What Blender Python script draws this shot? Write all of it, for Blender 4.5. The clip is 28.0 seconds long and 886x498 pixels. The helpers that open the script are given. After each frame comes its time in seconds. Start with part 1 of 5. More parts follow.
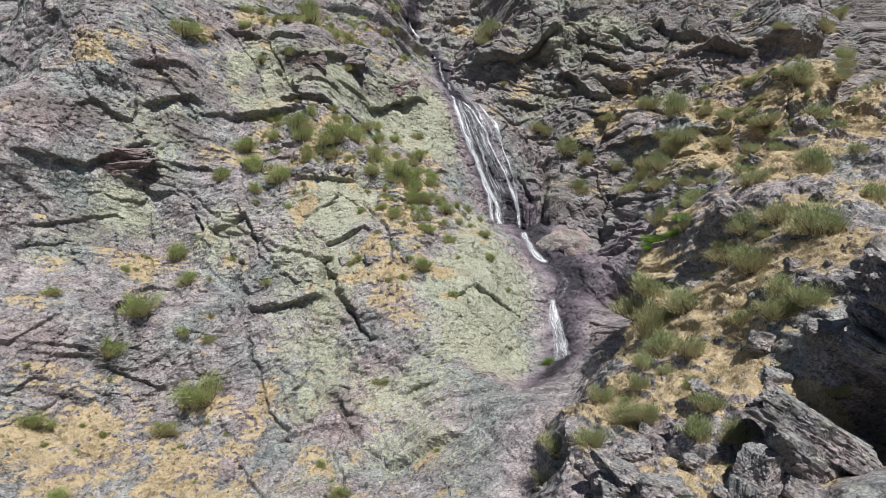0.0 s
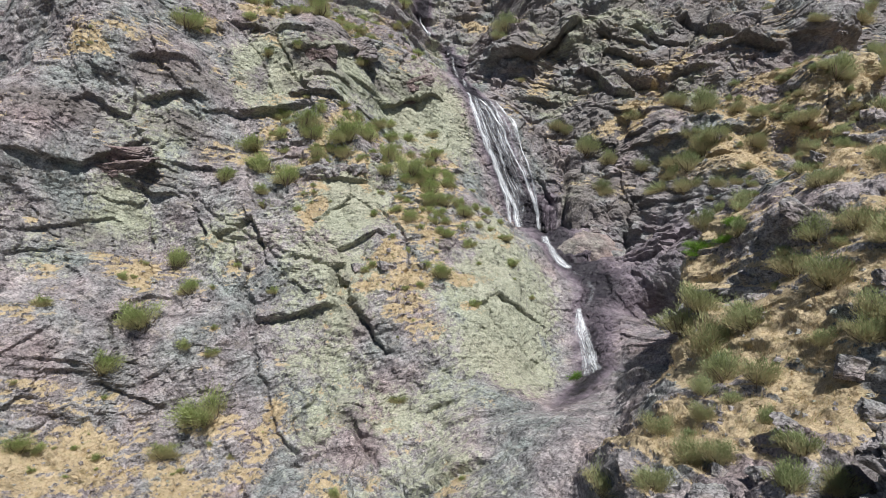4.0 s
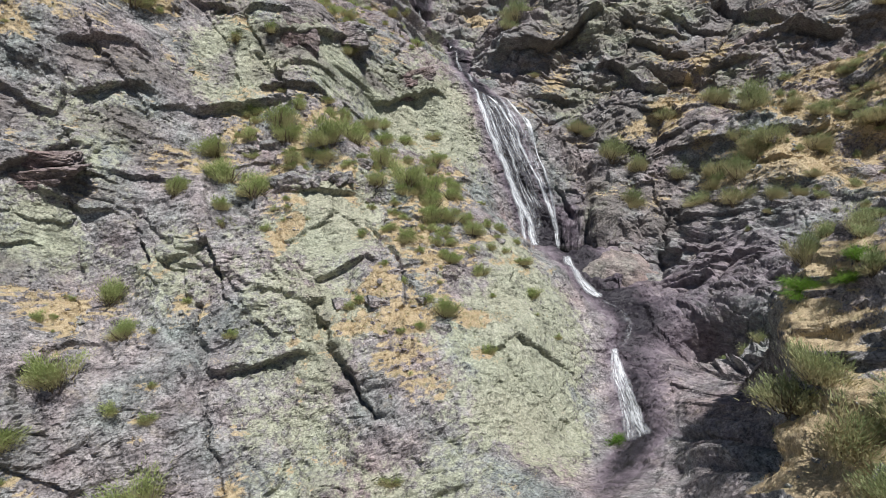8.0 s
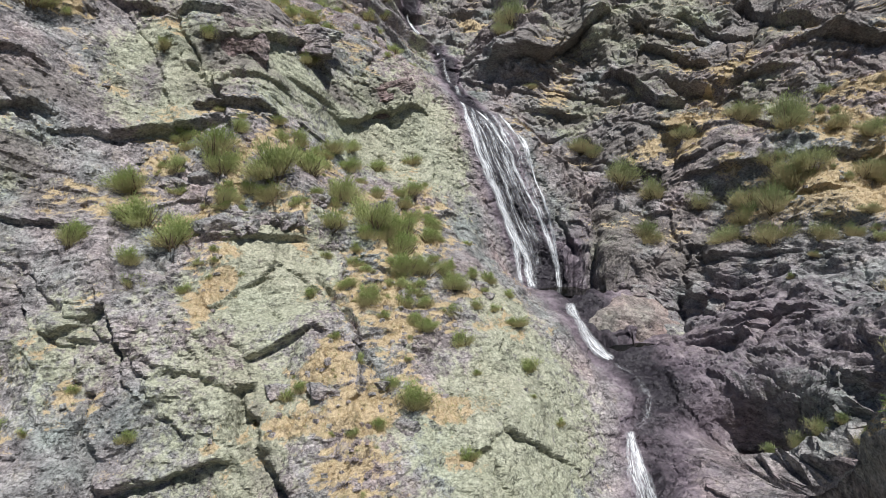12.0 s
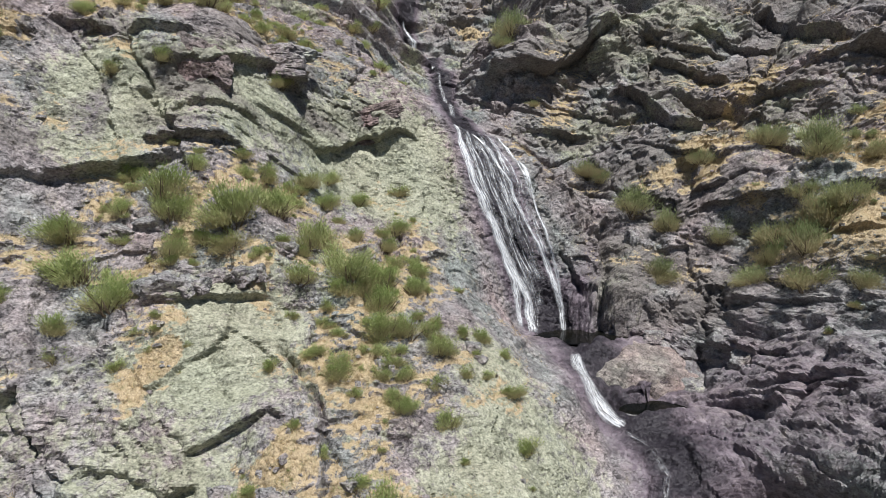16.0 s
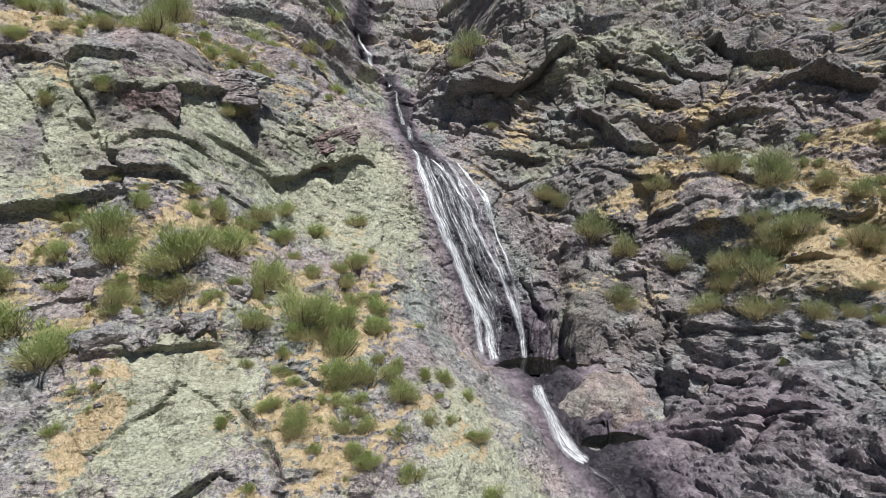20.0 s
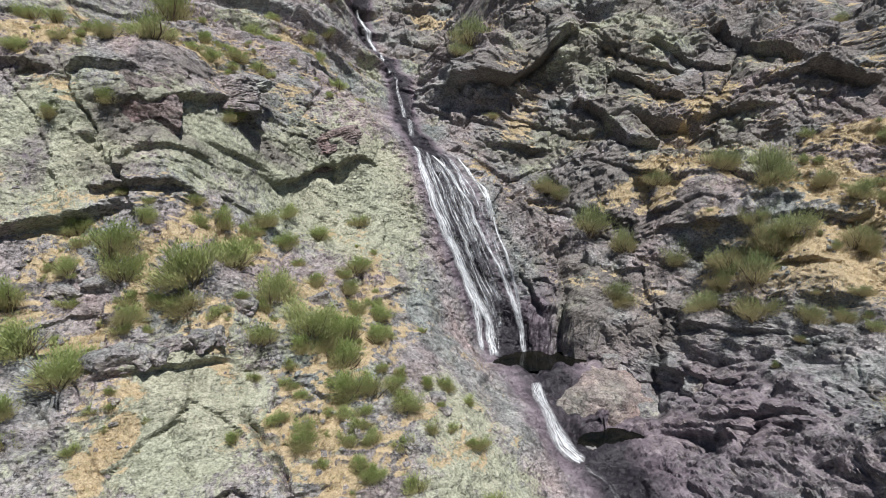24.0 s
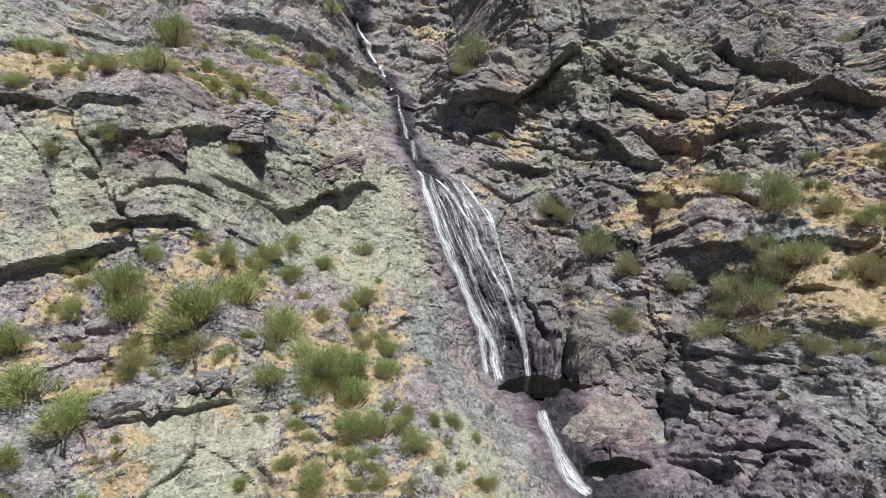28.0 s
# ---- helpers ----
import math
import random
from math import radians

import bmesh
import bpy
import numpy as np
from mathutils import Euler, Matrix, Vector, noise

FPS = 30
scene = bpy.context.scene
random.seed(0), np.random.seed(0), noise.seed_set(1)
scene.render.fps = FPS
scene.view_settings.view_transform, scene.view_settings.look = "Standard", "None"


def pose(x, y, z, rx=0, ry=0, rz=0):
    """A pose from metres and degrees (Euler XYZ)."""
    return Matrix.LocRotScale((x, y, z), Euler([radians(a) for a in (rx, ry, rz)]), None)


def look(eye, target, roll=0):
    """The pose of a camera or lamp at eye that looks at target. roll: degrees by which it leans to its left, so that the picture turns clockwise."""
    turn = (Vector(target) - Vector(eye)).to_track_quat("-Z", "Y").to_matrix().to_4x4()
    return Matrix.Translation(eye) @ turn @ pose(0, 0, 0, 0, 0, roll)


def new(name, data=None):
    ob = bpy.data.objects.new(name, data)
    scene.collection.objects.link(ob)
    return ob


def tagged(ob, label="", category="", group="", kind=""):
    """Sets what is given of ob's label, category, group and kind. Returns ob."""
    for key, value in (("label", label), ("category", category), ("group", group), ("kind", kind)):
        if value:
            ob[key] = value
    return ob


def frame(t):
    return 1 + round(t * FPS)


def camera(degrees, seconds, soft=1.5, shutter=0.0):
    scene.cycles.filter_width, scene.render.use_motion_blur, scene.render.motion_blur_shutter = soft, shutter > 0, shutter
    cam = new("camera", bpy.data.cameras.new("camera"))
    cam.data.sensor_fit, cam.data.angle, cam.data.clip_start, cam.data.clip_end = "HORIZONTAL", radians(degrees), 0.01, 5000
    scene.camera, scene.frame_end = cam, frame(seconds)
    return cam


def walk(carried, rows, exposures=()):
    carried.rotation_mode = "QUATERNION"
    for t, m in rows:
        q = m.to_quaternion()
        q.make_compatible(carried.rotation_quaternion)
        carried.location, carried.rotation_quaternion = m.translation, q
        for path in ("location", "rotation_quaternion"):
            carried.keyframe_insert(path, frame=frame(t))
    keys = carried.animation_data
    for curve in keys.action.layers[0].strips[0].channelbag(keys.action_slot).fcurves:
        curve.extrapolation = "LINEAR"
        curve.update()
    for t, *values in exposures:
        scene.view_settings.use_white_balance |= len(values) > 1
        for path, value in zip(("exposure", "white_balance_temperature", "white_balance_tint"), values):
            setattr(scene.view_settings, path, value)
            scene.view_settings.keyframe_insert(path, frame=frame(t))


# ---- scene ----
cam = camera(71.95, 28.0, soft=0.75)
PATH = [
    (0.0, -0.018, -0.007, 22.028, 82.986, 0.048, 0.053),
    (0.5, -0.199, 0.096, 22.053, 82.967, 0.045, 0.090),
    (1.0, -0.352, 0.272, 22.053, 82.976, 0.040, 0.208),
    (1.5, -0.500, 0.504, 22.038, 82.981, 0.042, 0.265),
    (2.0, -0.636, 0.788, 22.014, 82.989, 0.030, 0.390),
    (2.5, -0.733, 1.235, 21.982, 83.022, 0.036, 0.471),
    (3.0, -0.853, 1.761, 21.970, 83.039, 0.035, 0.539),
    (3.5, -0.974, 2.416, 21.956, 83.067, 0.058, 0.530),
    (5.5, -1.304, 5.994, 21.893, 83.361, 0.134, 0.531),
    (6.0, -1.375, 7.081, 21.901, 83.438, 0.131, 0.538),
    (6.5, -1.381, 8.225, 21.939, 83.501, 0.163, 0.566),
    (7.0, -1.395, 9.432, 22.024, 83.515, 0.177, 0.571),
    (7.5, -1.410, 10.718, 22.086, 83.604, 0.221, 0.577),
    (8.0, -1.451, 12.019, 22.206, 83.676, 0.199, 0.483),
    (8.5, -1.487, 13.288, 22.359, 83.723, 0.184, 0.425),
    (9.0, -1.458, 14.474, 22.517, 83.777, 0.190, 0.397),
    (9.5, -1.322, 15.625, 22.695, 83.857, 0.216, 0.407),
    (10.0, -1.135, 16.671, 22.932, 83.908, 0.231, 0.407),
    (10.5, -0.922, 17.625, 23.249, 83.923, 0.231, 0.398),
    (11.0, -0.694, 18.506, 23.548, 83.945, 0.216, 0.376),
    (11.5, -0.427, 19.264, 23.839, 83.987, 0.213, 0.426),
    (12.0, -0.156, 19.943, 24.078, 84.098, 0.226, 0.487),
    (12.5, 0.065, 20.538, 24.344, 84.133, 0.242, 0.517),
    (14.5, 0.601, 22.786, 25.345, 84.196, 0.257, 0.728),
    (15.0, 0.662, 23.415, 25.632, 84.162, 0.254, 0.896),
    (15.5, 0.692, 23.981, 25.868, 84.175, 0.251, 0.895),
    (16.0, 0.701, 24.510, 26.149, 84.170, 0.259, 0.943),
    (16.5, 0.639, 24.961, 26.411, 84.212, 0.279, 1.005),
    (17.0, 0.600, 25.153, 26.661, 84.199, 0.273, 0.004),
    (17.5, 0.563, 25.203, 26.871, 84.203, 0.284, -0.826),
    (18.0, 0.565, 25.231, 27.096, 84.184, 0.253, -1.564),
    (18.5, 0.572, 25.272, 27.291, 84.176, 0.257, -2.442),
    (19.0, 0.549, 25.342, 27.435, 84.252, 0.277, -3.000),
    (19.5, 0.508, 25.412, 27.599, 84.304, 0.275, -3.161),
    (20.0, 0.484, 25.440, 27.793, 84.298, 0.260, -3.210),
    (20.5, 0.465, 25.398, 28.004, 84.273, 0.230, -3.167),
    (21.0, 0.437, 25.346, 28.209, 84.147, 0.263, -3.162),
    (21.5, 0.431, 25.305, 28.444, 83.761, 0.287, -3.197),
    (23.5, 0.399, 25.316, 29.803, 80.760, 0.257, -3.271),
    (24.0, 0.364, 25.296, 30.156, 80.702, 0.250, -3.282),
    (24.5, 0.336, 25.259, 30.508, 80.576, 0.267, -3.292),
    (25.0, 0.298, 25.260, 30.871, 80.474, 0.289, -3.314),
    (25.5, 0.303, 25.297, 31.168, 80.535, 0.316, -3.329),
    (26.0, 0.322, 25.326, 31.374, 80.527, 0.310, -3.317),
    (26.5, 0.270, 25.408, 31.545, 80.507, 0.272, -3.428),
    (27.0, 0.148, 25.508, 31.680, 80.507, 0.305, -3.501),
    (27.5, 0.040, 25.617, 31.808, 80.537, 0.335, -3.504),
    (28.0, -0.043, 25.780, 31.854, 80.539, 0.353, -3.552),
]
walk(cam, [(t, pose(x, y, z, rx, ry, rz)) for t, x, y, z, rx, ry, rz in PATH])

# ---- light: a high summer sun and a clear sky ----
SUN_WAY = Vector((0.20, -0.43, 0.88)).normalized()
world = bpy.data.worlds.new("sky")
scene.world = world
world.use_nodes = True
wn = world.node_tree.nodes
sky = wn.new("ShaderNodeTexSky")
sky.sky_type, sky.sun_disc = "NISHITA", False
sky.sun_elevation = math.asin(SUN_WAY.z)
sky.sun_rotation = math.atan2(SUN_WAY.x, SUN_WAY.y)
sky.altitude = 900
wn["Background"].inputs["Strength"].default_value = 0.052
world.node_tree.links.new(sky.outputs["Color"], wn["Background"].inputs["Color"])
sun_data = bpy.data.lights.new("sun", "SUN")
sun_data.energy, sun_data.angle, sun_data.color = 5.0, radians(0.53), (1.0, 0.985, 0.955)
sun = new("sun", sun_data)
sun.matrix_world = look(SUN_WAY * 400, (0, 0, 0))
scene.view_settings.exposure = 0.40

# ---- materials ----
def material(name):
    mat = bpy.data.materials.new(name)
    mat.use_nodes = True
    return mat, mat.node_tree.nodes, mat.node_tree.links, mat.node_tree.nodes["Principled BSDF"]


def coords(nodes, links, scale=(1, 1, 1), turn=(0, 0, 0), kind="Object"):
    tc, mp = nodes.new("ShaderNodeTexCoord"), nodes.new("ShaderNodeMapping")
    mp.inputs["Scale"].default_value, mp.inputs["Rotation"].default_value = scale, turn
    links.new(tc.outputs[kind], mp.inputs["Vector"])
    return mp.outputs["Vector"]


def noise_tex(nodes, links, vec, scale, detail=6.0, rough=0.6, warp=0.0):
    n = nodes.new("ShaderNodeTexNoise")
    n.inputs["Scale"].default_value, n.inputs["Detail"].default_value = scale, detail
    n.inputs["Roughness"].default_value, n.inputs["Distortion"].default_value = rough, warp
    links.new(vec, n.inputs["Vector"])
    return n.outputs["Fac"]


def voronoi_tex(nodes, links, vec, scale, feature="DISTANCE_TO_EDGE", out="Distance"):
    n = nodes.new("ShaderNodeTexVoronoi")
    n.feature = feature
    n.inputs["Scale"].default_value = scale
    links.new(vec, n.inputs["Vector"])
    return n.outputs[out]


def ramp(nodes, links, fac, stops):
    r = nodes.new("ShaderNodeValToRGB")
    el = r.color_ramp.elements
    while len(el) < len(stops):
        el.new(0.5)
    for e, (p, c) in zip(el, stops):
        e.position, e.color = p, (*c, 1) if len(c) == 3 else c
    links.new(fac, r.inputs["Fac"])
    return r.outputs["Color"]


def grey(v):
    return (v, v, v)


def mix(nodes, links, fac, a, b, how="MIX"):
    m = nodes.new("ShaderNodeMix")
    m.data_type, m.blend_type = "RGBA", how
    for key, val in ((0, fac), (6, a), (7, b)):
        if isinstance(val, (int, float)):
            m.inputs[key].default_value = val
        elif isinstance(val, tuple):
            m.inputs[key].default_value = (*val, 1)
        else:
            links.new(val, m.inputs[key])
    return m.outputs[2]


def maths(nodes, links, how, a, b=0.0, clamp=False):
    m = nodes.new("ShaderNodeMath")
    m.operation, m.use_clamp = how, clamp
    for key, val in ((0, a), (1, b)):
        if isinstance(val, (int, float)):
            m.inputs[key].default_value = val
        else:
            links.new(val, m.inputs[key])
    return m.outputs[0]


def attribute(nodes, name):
    a = nodes.new("ShaderNodeAttribute")
    a.attribute_name = name
    return a.outputs["Fac"]


def bump(nodes, links, bsdf, height, strength, distance, after=None):
    b = nodes.new("ShaderNodeBump")
    b.inputs["Strength"].default_value, b.inputs["Distance"].default_value = strength, distance
    links.new(height, b.inputs["Height"])
    if after is not None:
        links.new(after, b.inputs["Normal"])
    links.new(b.outputs["Normal"], bsdf.inputs["Normal"])
    return b.outputs["Normal"]


def rock_material(name, masks=True, grain=(0.55, 0.85, 1.3), tone=(1.0, 1.0, 1.0), lichen=0.35, chips=1.0):
    """Grey-violet slate with lichen, dry grass on soil, and dark wet rock, by the ground's masks."""
    mat, nodes, links, bsdf = material(name)
    vec = coords(nodes, links)
    # beds lie nearly along x and dip gently; fine grain is stretched along them
    bedded = coords(nodes, links, scale=grain, turn=(0, radians(14), 0))
    n_big = noise_tex(nodes, links, vec, 0.22, 4, 0.55)
    n_mid = noise_tex(nodes, links, bedded, 1.1, 9, 0.68, 0.6)
    n_fine = noise_tex(nodes, links, vec, 7.0, 8, 0.72)
    n_spot = noise_tex(nodes, links, vec, 2.3, 6, 0.7)
    base = ramp(nodes, links, n_mid, [(0.26, (0.085, 0.078, 0.083)), (0.42, (0.20, 0.184, 0.19)), (0.58, (0.315, 0.294, 0.297)), (0.78, (0.44, 0.415, 0.40))])
    tint = ramp(nodes, links, n_big, [(0.34, (0.84, 0.98, 0.93)), (0.5, (1.0, 1.0, 1.0)), (0.66, (1.07, 0.94, 0.93))])
    base = mix(nodes, links, 1.0, base, tint, "MULTIPLY")
    fine = ramp(nodes, links, n_fine, [(0.3, grey(0.3)), (0.5, grey(0.98)), (0.72, grey(1.5))])
    base = mix(nodes, links, 1.0, base, fine, "MULTIPLY")
    base = mix(nodes, links, 1.0, base, tone, "MULTIPLY")
    # small shadow spots of cracks painted as dark specks, with paler flecks between
    n_shade = noise_tex(nodes, links, bedded, 15.0, 5, 0.75)
    shade_specks = ramp(nodes, links, n_shade, [(0.36, grey(0.25)), (0.46, grey(0.95)), (0.66, grey(1.35))])
    # fine joints coloured dark, standing in for the thin shadows in cracks
    torn = nodes.new("ShaderNodeVectorMath")
    torn.operation = "ADD"
    shake = nodes.new("ShaderNodeTexNoise")
    shake.inputs["Scale"].default_value, shake.inputs["Detail"].default_value = 2.5, 4.0
    links.new(vec, shake.inputs["Vector"])
    links.new(bedded, torn.inputs[0])
    links.new(shake.outputs["Color"], torn.inputs[1])
    joint = ramp(nodes, links, voronoi_tex(nodes, links, torn.outputs["Vector"], 2.0), [(0.0, grey(0.0)), (0.05, grey(1.0))])
    joint = maths(nodes, links, "MAXIMUM", joint, ramp(nodes, links, n_spot, [(0.44, grey(0.0)), (0.56, grey(1.0))]))
    base = mix(nodes, links, 0.7, base, joint, "MULTIPLY")
    # beige weathering in small blotches
    n_blot = noise_tex(nodes, links, coords(nodes, links, scale=(1.0, 1.0, 1.0), turn=(0.4, 0.2, 0.9)), 1.1, 8, 0.72)
    base = mix(nodes, links, ramp(nodes, links, n_blot, [(0.54, grey(0.0)), (0.70, grey(0.42))]), base, (0.40, 0.345, 0.275))
    if masks:
        lich = attribute(nodes, "lichen")
    else:
        lich = maths(nodes, links, "ADD", lichen, 0.0)
    l_fac = maths(nodes, links, "ADD", lich, maths(nodes, links, "MULTIPLY", maths(nodes, links, "SUBTRACT", n_spot, 0.5), 1.9))
    l_fac = maths(nodes, links, "ADD", l_fac, maths(nodes, links, "MULTIPLY", maths(nodes, links, "SUBTRACT", n_fine, 0.5), 0.8))
    l_fac = ramp(nodes, links, l_fac, [(0.44, grey(0.0)), (0.74, grey(0.72))])
    l_col = ramp(nodes, links, n_fine, [(0.3, (0.20, 0.212, 0.145)), (0.55, (0.365, 0.38, 0.268)), (0.75, (0.47, 0.48, 0.365))])
    base = mix(nodes, links, l_fac, base, l_col)
    base = mix(nodes, links, 0.75, base, shade_specks, "MULTIPLY")
    if masks:
        d_fac = maths(nodes, links, "ADD", attribute(nodes, "dark"), maths(nodes, links, "MULTIPLY", maths(nodes, links, "SUBTRACT", n_mid, 0.5), 0.9))
        d_fac = ramp(nodes, links, d_fac, [(0.22, grey(0.0)), (0.75, grey(0.85))])
        d_col = ramp(nodes, links, n_fine, [(0.3, (0.055, 0.048, 0.047)), (0.52, (0.155, 0.138, 0.132)), (0.74, (0.27, 0.245, 0.225))])
        base = mix(nodes, links, d_fac, base, d_col)
        wet = attribute(nodes, "wet")
        w_fac = ramp(nodes, links, maths(nodes, links, "ADD", wet, maths(nodes, links, "MULTIPLY", maths(nodes, links, "SUBTRACT", n_spot, 0.5), 0.7)), [(0.3, grey(0.0)), (0.6, grey(1.0))])
        w_col = ramp(nodes, links, n_mid, [(0.3, (0.058, 0.047, 0.058)), (0.5, (0.148, 0.121, 0.145)), (0.72, (0.28, 0.236, 0.268))])
        base = mix(nodes, links, w_fac, base, w_col)
        s_fac = ramp(nodes, links, maths(nodes, links, "ADD", wet, maths(nodes, links, "MULTIPLY", maths(nodes, links, "SUBTRACT", n_spot, 0.5), 0.5)), [(0.6, grey(0.0)), (0.84, grey(0.95))])
        base = mix(nodes, links, s_fac, base, (0.020, 0.018, 0.024))
        grass = attribute(nodes, "grass")
        g_fac = maths(nodes, links, "ADD", grass, maths(nodes, links, "MULTIPLY", maths(nodes, links, "SUBTRACT", n_fine, 0.5), 1.3))
        g_fac = ramp(nodes, links, g_fac, [(0.42, grey(0.0)), (0.6, grey(1.0))])
        straw = coords(nodes, links, scale=(9, 9, 2.2))
        n_straw = noise_tex(nodes, links, straw, 2.2, 6, 0.7, 0.8)
        g_col = ramp(nodes, links, n_straw, [(0.3, (0.20, 0.15, 0.095)), (0.48, (0.40, 0.315, 0.20)), (0.7, (0.58, 0.475, 0.325))])
        green = ramp(nodes, links, n_spot, [(0.5, grey(0.0)), (0.72, grey(0.55))])
        g_col = mix(nodes, links, green, g_col, (0.12, 0.13, 0.045))
        base = mix(nodes, links, g_fac, base, g_col)
        rough = mix(nodes, links, w_fac, grey(0.85), grey(0.42))
        links.new(rough, bsdf.inputs["Roughness"])
    else:
        bsdf.inputs["Roughness"].default_value = 0.85
    links.new(base, bsdf.inputs["Base Color"])
    bsdf.inputs["Specular IOR Level"].default_value = 0.3
    # broken faces: every chip has its own slant
    geo = nodes.new("ShaderNodeNewGeometry")
    slant = geo.outputs["Normal"]
    for size, push in ((1.3, 0.5), (3.4, 0.8), (9.0, 0.75), (19.0, 0.55)):
        tint = voronoi_tex(nodes, links, torn.outputs["Vector"], size, "F1", "Color")
        off = nodes.new("ShaderNodeVectorMath")
        off.operation = "SUBTRACT"
        links.new(tint, off.inputs[0])
        off.inputs[1].default_value = (0.5, 0.5, 0.5)
        add = nodes.new("ShaderNodeVectorMath")
        add.operation = "MULTIPLY_ADD"
        links.new(off.outputs["Vector"], add.inputs[0])
        add.inputs[1].default_value = (push * chips, push * chips, push * chips)
        links.new(slant, add.inputs[2])
        slant = add.outputs["Vector"]
    unit = nodes.new("ShaderNodeVectorMath")
    unit.operation = "NORMALIZE"
    links.new(slant, unit.inputs[0])
    first = bump(nodes, links, bsdf, n_mid, 1.0, 0.12, unit.outputs["Vector"])
    second = bump(nodes, links, bsdf, joint, 0.6, 0.08, first)
    bump(nodes, links, bsdf, n_fine, 0.9, 0.045, second)
    return mat


ROCK = rock_material("mountain_rock")

# ---- the mountainside: one sheet, laid over a plane that leans 50 degrees ----
# s runs to the right, u up the plane, h out of it.
LEAN_U = radians(50)
CU, SU = math.cos(LEAN_U), math.sin(LEAN_U)
# broad swells and hollows: (s, u, radius, height)
BASE = (-7.68, -0.0689, -0.3631)
WALL_A = [
    (0, 14, 8, 2.8), (-24, 14, 8, 1.1), (-12, 23, 5, -2.1), (-3, 26, 5, -3.9), (6, 26, 5, 2.0), (-21, 26, 5, -2.1),
    (-15, 26, 5, -1.8), (-21, 29, 5, -2.9), (-12, 30, 8, -4.5), (3, 32, 5, -3.3), (-30, 32, 5, 2.0), (-6, 32, 5, -1.8),
    (6, 35, 5, -2.8), (9, 35, 5, -3.3), (-4, 38, 8, -1.0), (-9, 38, 5, -1.0), (-27, 38, 5, -1.4), (-18, 38, 5, -1.0),
    (-21, 41, 5, -2.3), (9, 41, 5, -5.0), (3, 41, 5, -1.1), (15, 44, 5, -1.1),
]
WALL_B = [
    (-33, 44, 5, 1.9), (-12, 44, 5, 0.5), (-36, 46, 8, 2.1), (-6, 47, 5, -0.9), (6, 47, 5, -1.1), (12, 47, 5, -3.0),
    (-27, 47, 5, 1.2), (-30, 47, 5, 1.9), (-15, 50, 5, -1.3), (-30, 50, 5, 1.7), (15, 50, 5, -4.5), (27, 50, 5, 1.4),
    (6, 53, 5, -2.2), (-9, 53, 5, 1.5), (8, 54, 8, -5.4), (18, 56, 5, -3.5), (-24, 56, 5, 2.4), (6, 56, 5, -3.3),
    (33, 59, 5, 4.9), (-3, 59, 5, -1.4), (-6, 59, 5, -2.5), (27, 59, 5, 1.1),
]
WALL_C = [
    (-18, 59, 5, -1.8), (36, 62, 5, 4.1), (-28, 62, 8, 2.8), (21, 62, 5, 2.0), (15, 62, 5, -3.8), (-12, 62, 5, 3.8),
    (-32, 62, 8, 2.3), (-22, 63, 14, 6.8), (12, 66, 8, -2.6), (-32, 66, 8, 2.2), (9, 68, 5, -3.0), (15, 68, 5, 3.6),
    (-3, 68, 5, 1.6), (21, 68, 5, -1.9), (-36, 70, 14, 3.8), (32, 70, 8, 3.5), (36, 71, 5, 1.9), (12, 71, 5, -1.4),
    (-9, 71, 5, 2.0), (39, 71, 5, 2.1), (27, 71, 5, 2.1), (6, 71, 5, 1.1),
]
WALL_D = [
    (39, 74, 5, 2.2), (0, 74, 5, -3.5), (-24, 74, 8, 0.9), (36, 74, 5, 2.4), (36, 77, 5, 2.1), (-22, 77, 14, 3.4),
    (18, 80, 5, 1.7), (6, 80, 5, 3.5), (27, 80, 5, 2.3), (0, 80, 5, -2.2), (-9, 80, 5, 2.3), (36, 82, 8, 1.5),
    (20, 82, 8, 2.5), (-16, 82, 8, 0.9), (15, 83, 5, 1.7), (34, 84, 14, 2.3), (12, 86, 5, 1.9), (-32, 86, 8, 1.8),
    (3, 89, 5, -1.7), (0, 90, 8, -1.8), (4, 94, 8, -2.0), (3, 95, 5, -0.8),
]
WALL_E = [
    (0, 98, 8, -2.9), (-28, 98, 8, 0.9), (-3, 98, 5, -1.5), (9, 104, 5, -4.5), (-1, 105, 14, -3.7), (-15, 105, 14, -1.5),
    (-32, 106, 8, -2.1),
]
WALL = WALL_A + WALL_B + WALL_C + WALL_D + WALL_E
BANK_BASE = (-0.50, 0.5436, -0.5231)
BANK_A = [
    (21, 15, 7, 2.0), (3, 15, 7, -2.8), (21, 15, 4, 1.1), (18, 21, 7, 2.9), (6, 21, 4, 2.4), (21, 24, 4, 1.6),
    (27, 24, 4, 1.6), (18, 24, 4, 2.2), (30, 30, 7, -2.3), (27, 30, 4, -1.9), (15, 30, 4, 1.6), (30, 30, 4, -2.2),
    (21, 30, 4, -1.7), (6, 30, 4, -3.0), (6, 33, 4, -4.2), (9, 33, 4, -3.3), (18, 33, 4, 0.5), (24, 36, 4, 1.1),
    (9, 36, 4, -0.6), (15, 36, 4, 1.5), (12, 39, 4, -2.4), (9, 39, 4, -1.8),
]
BANK_B = [
    (30, 42, 4, -1.2), (18, 45, 7, 1.2), (21, 45, 4, 1.3), (24, 48, 4, 1.3),
]
BANK = BANK_A + BANK_B
# the near bank ends where it breaks off to the gorge
EDGE_S = [-2, 2, 4, 5, 7.5, 9, 10, 10.9, 11.3, 11.8, 13.6, 16, 18, 22, 30, 44, 60]
EDGE_U = [8, 18, 23, 25.5, 28, 30, 31.8, 33.8, 35.2, 38.0, 39.2, 40.0, 40.8, 43, 48, 58, 68]


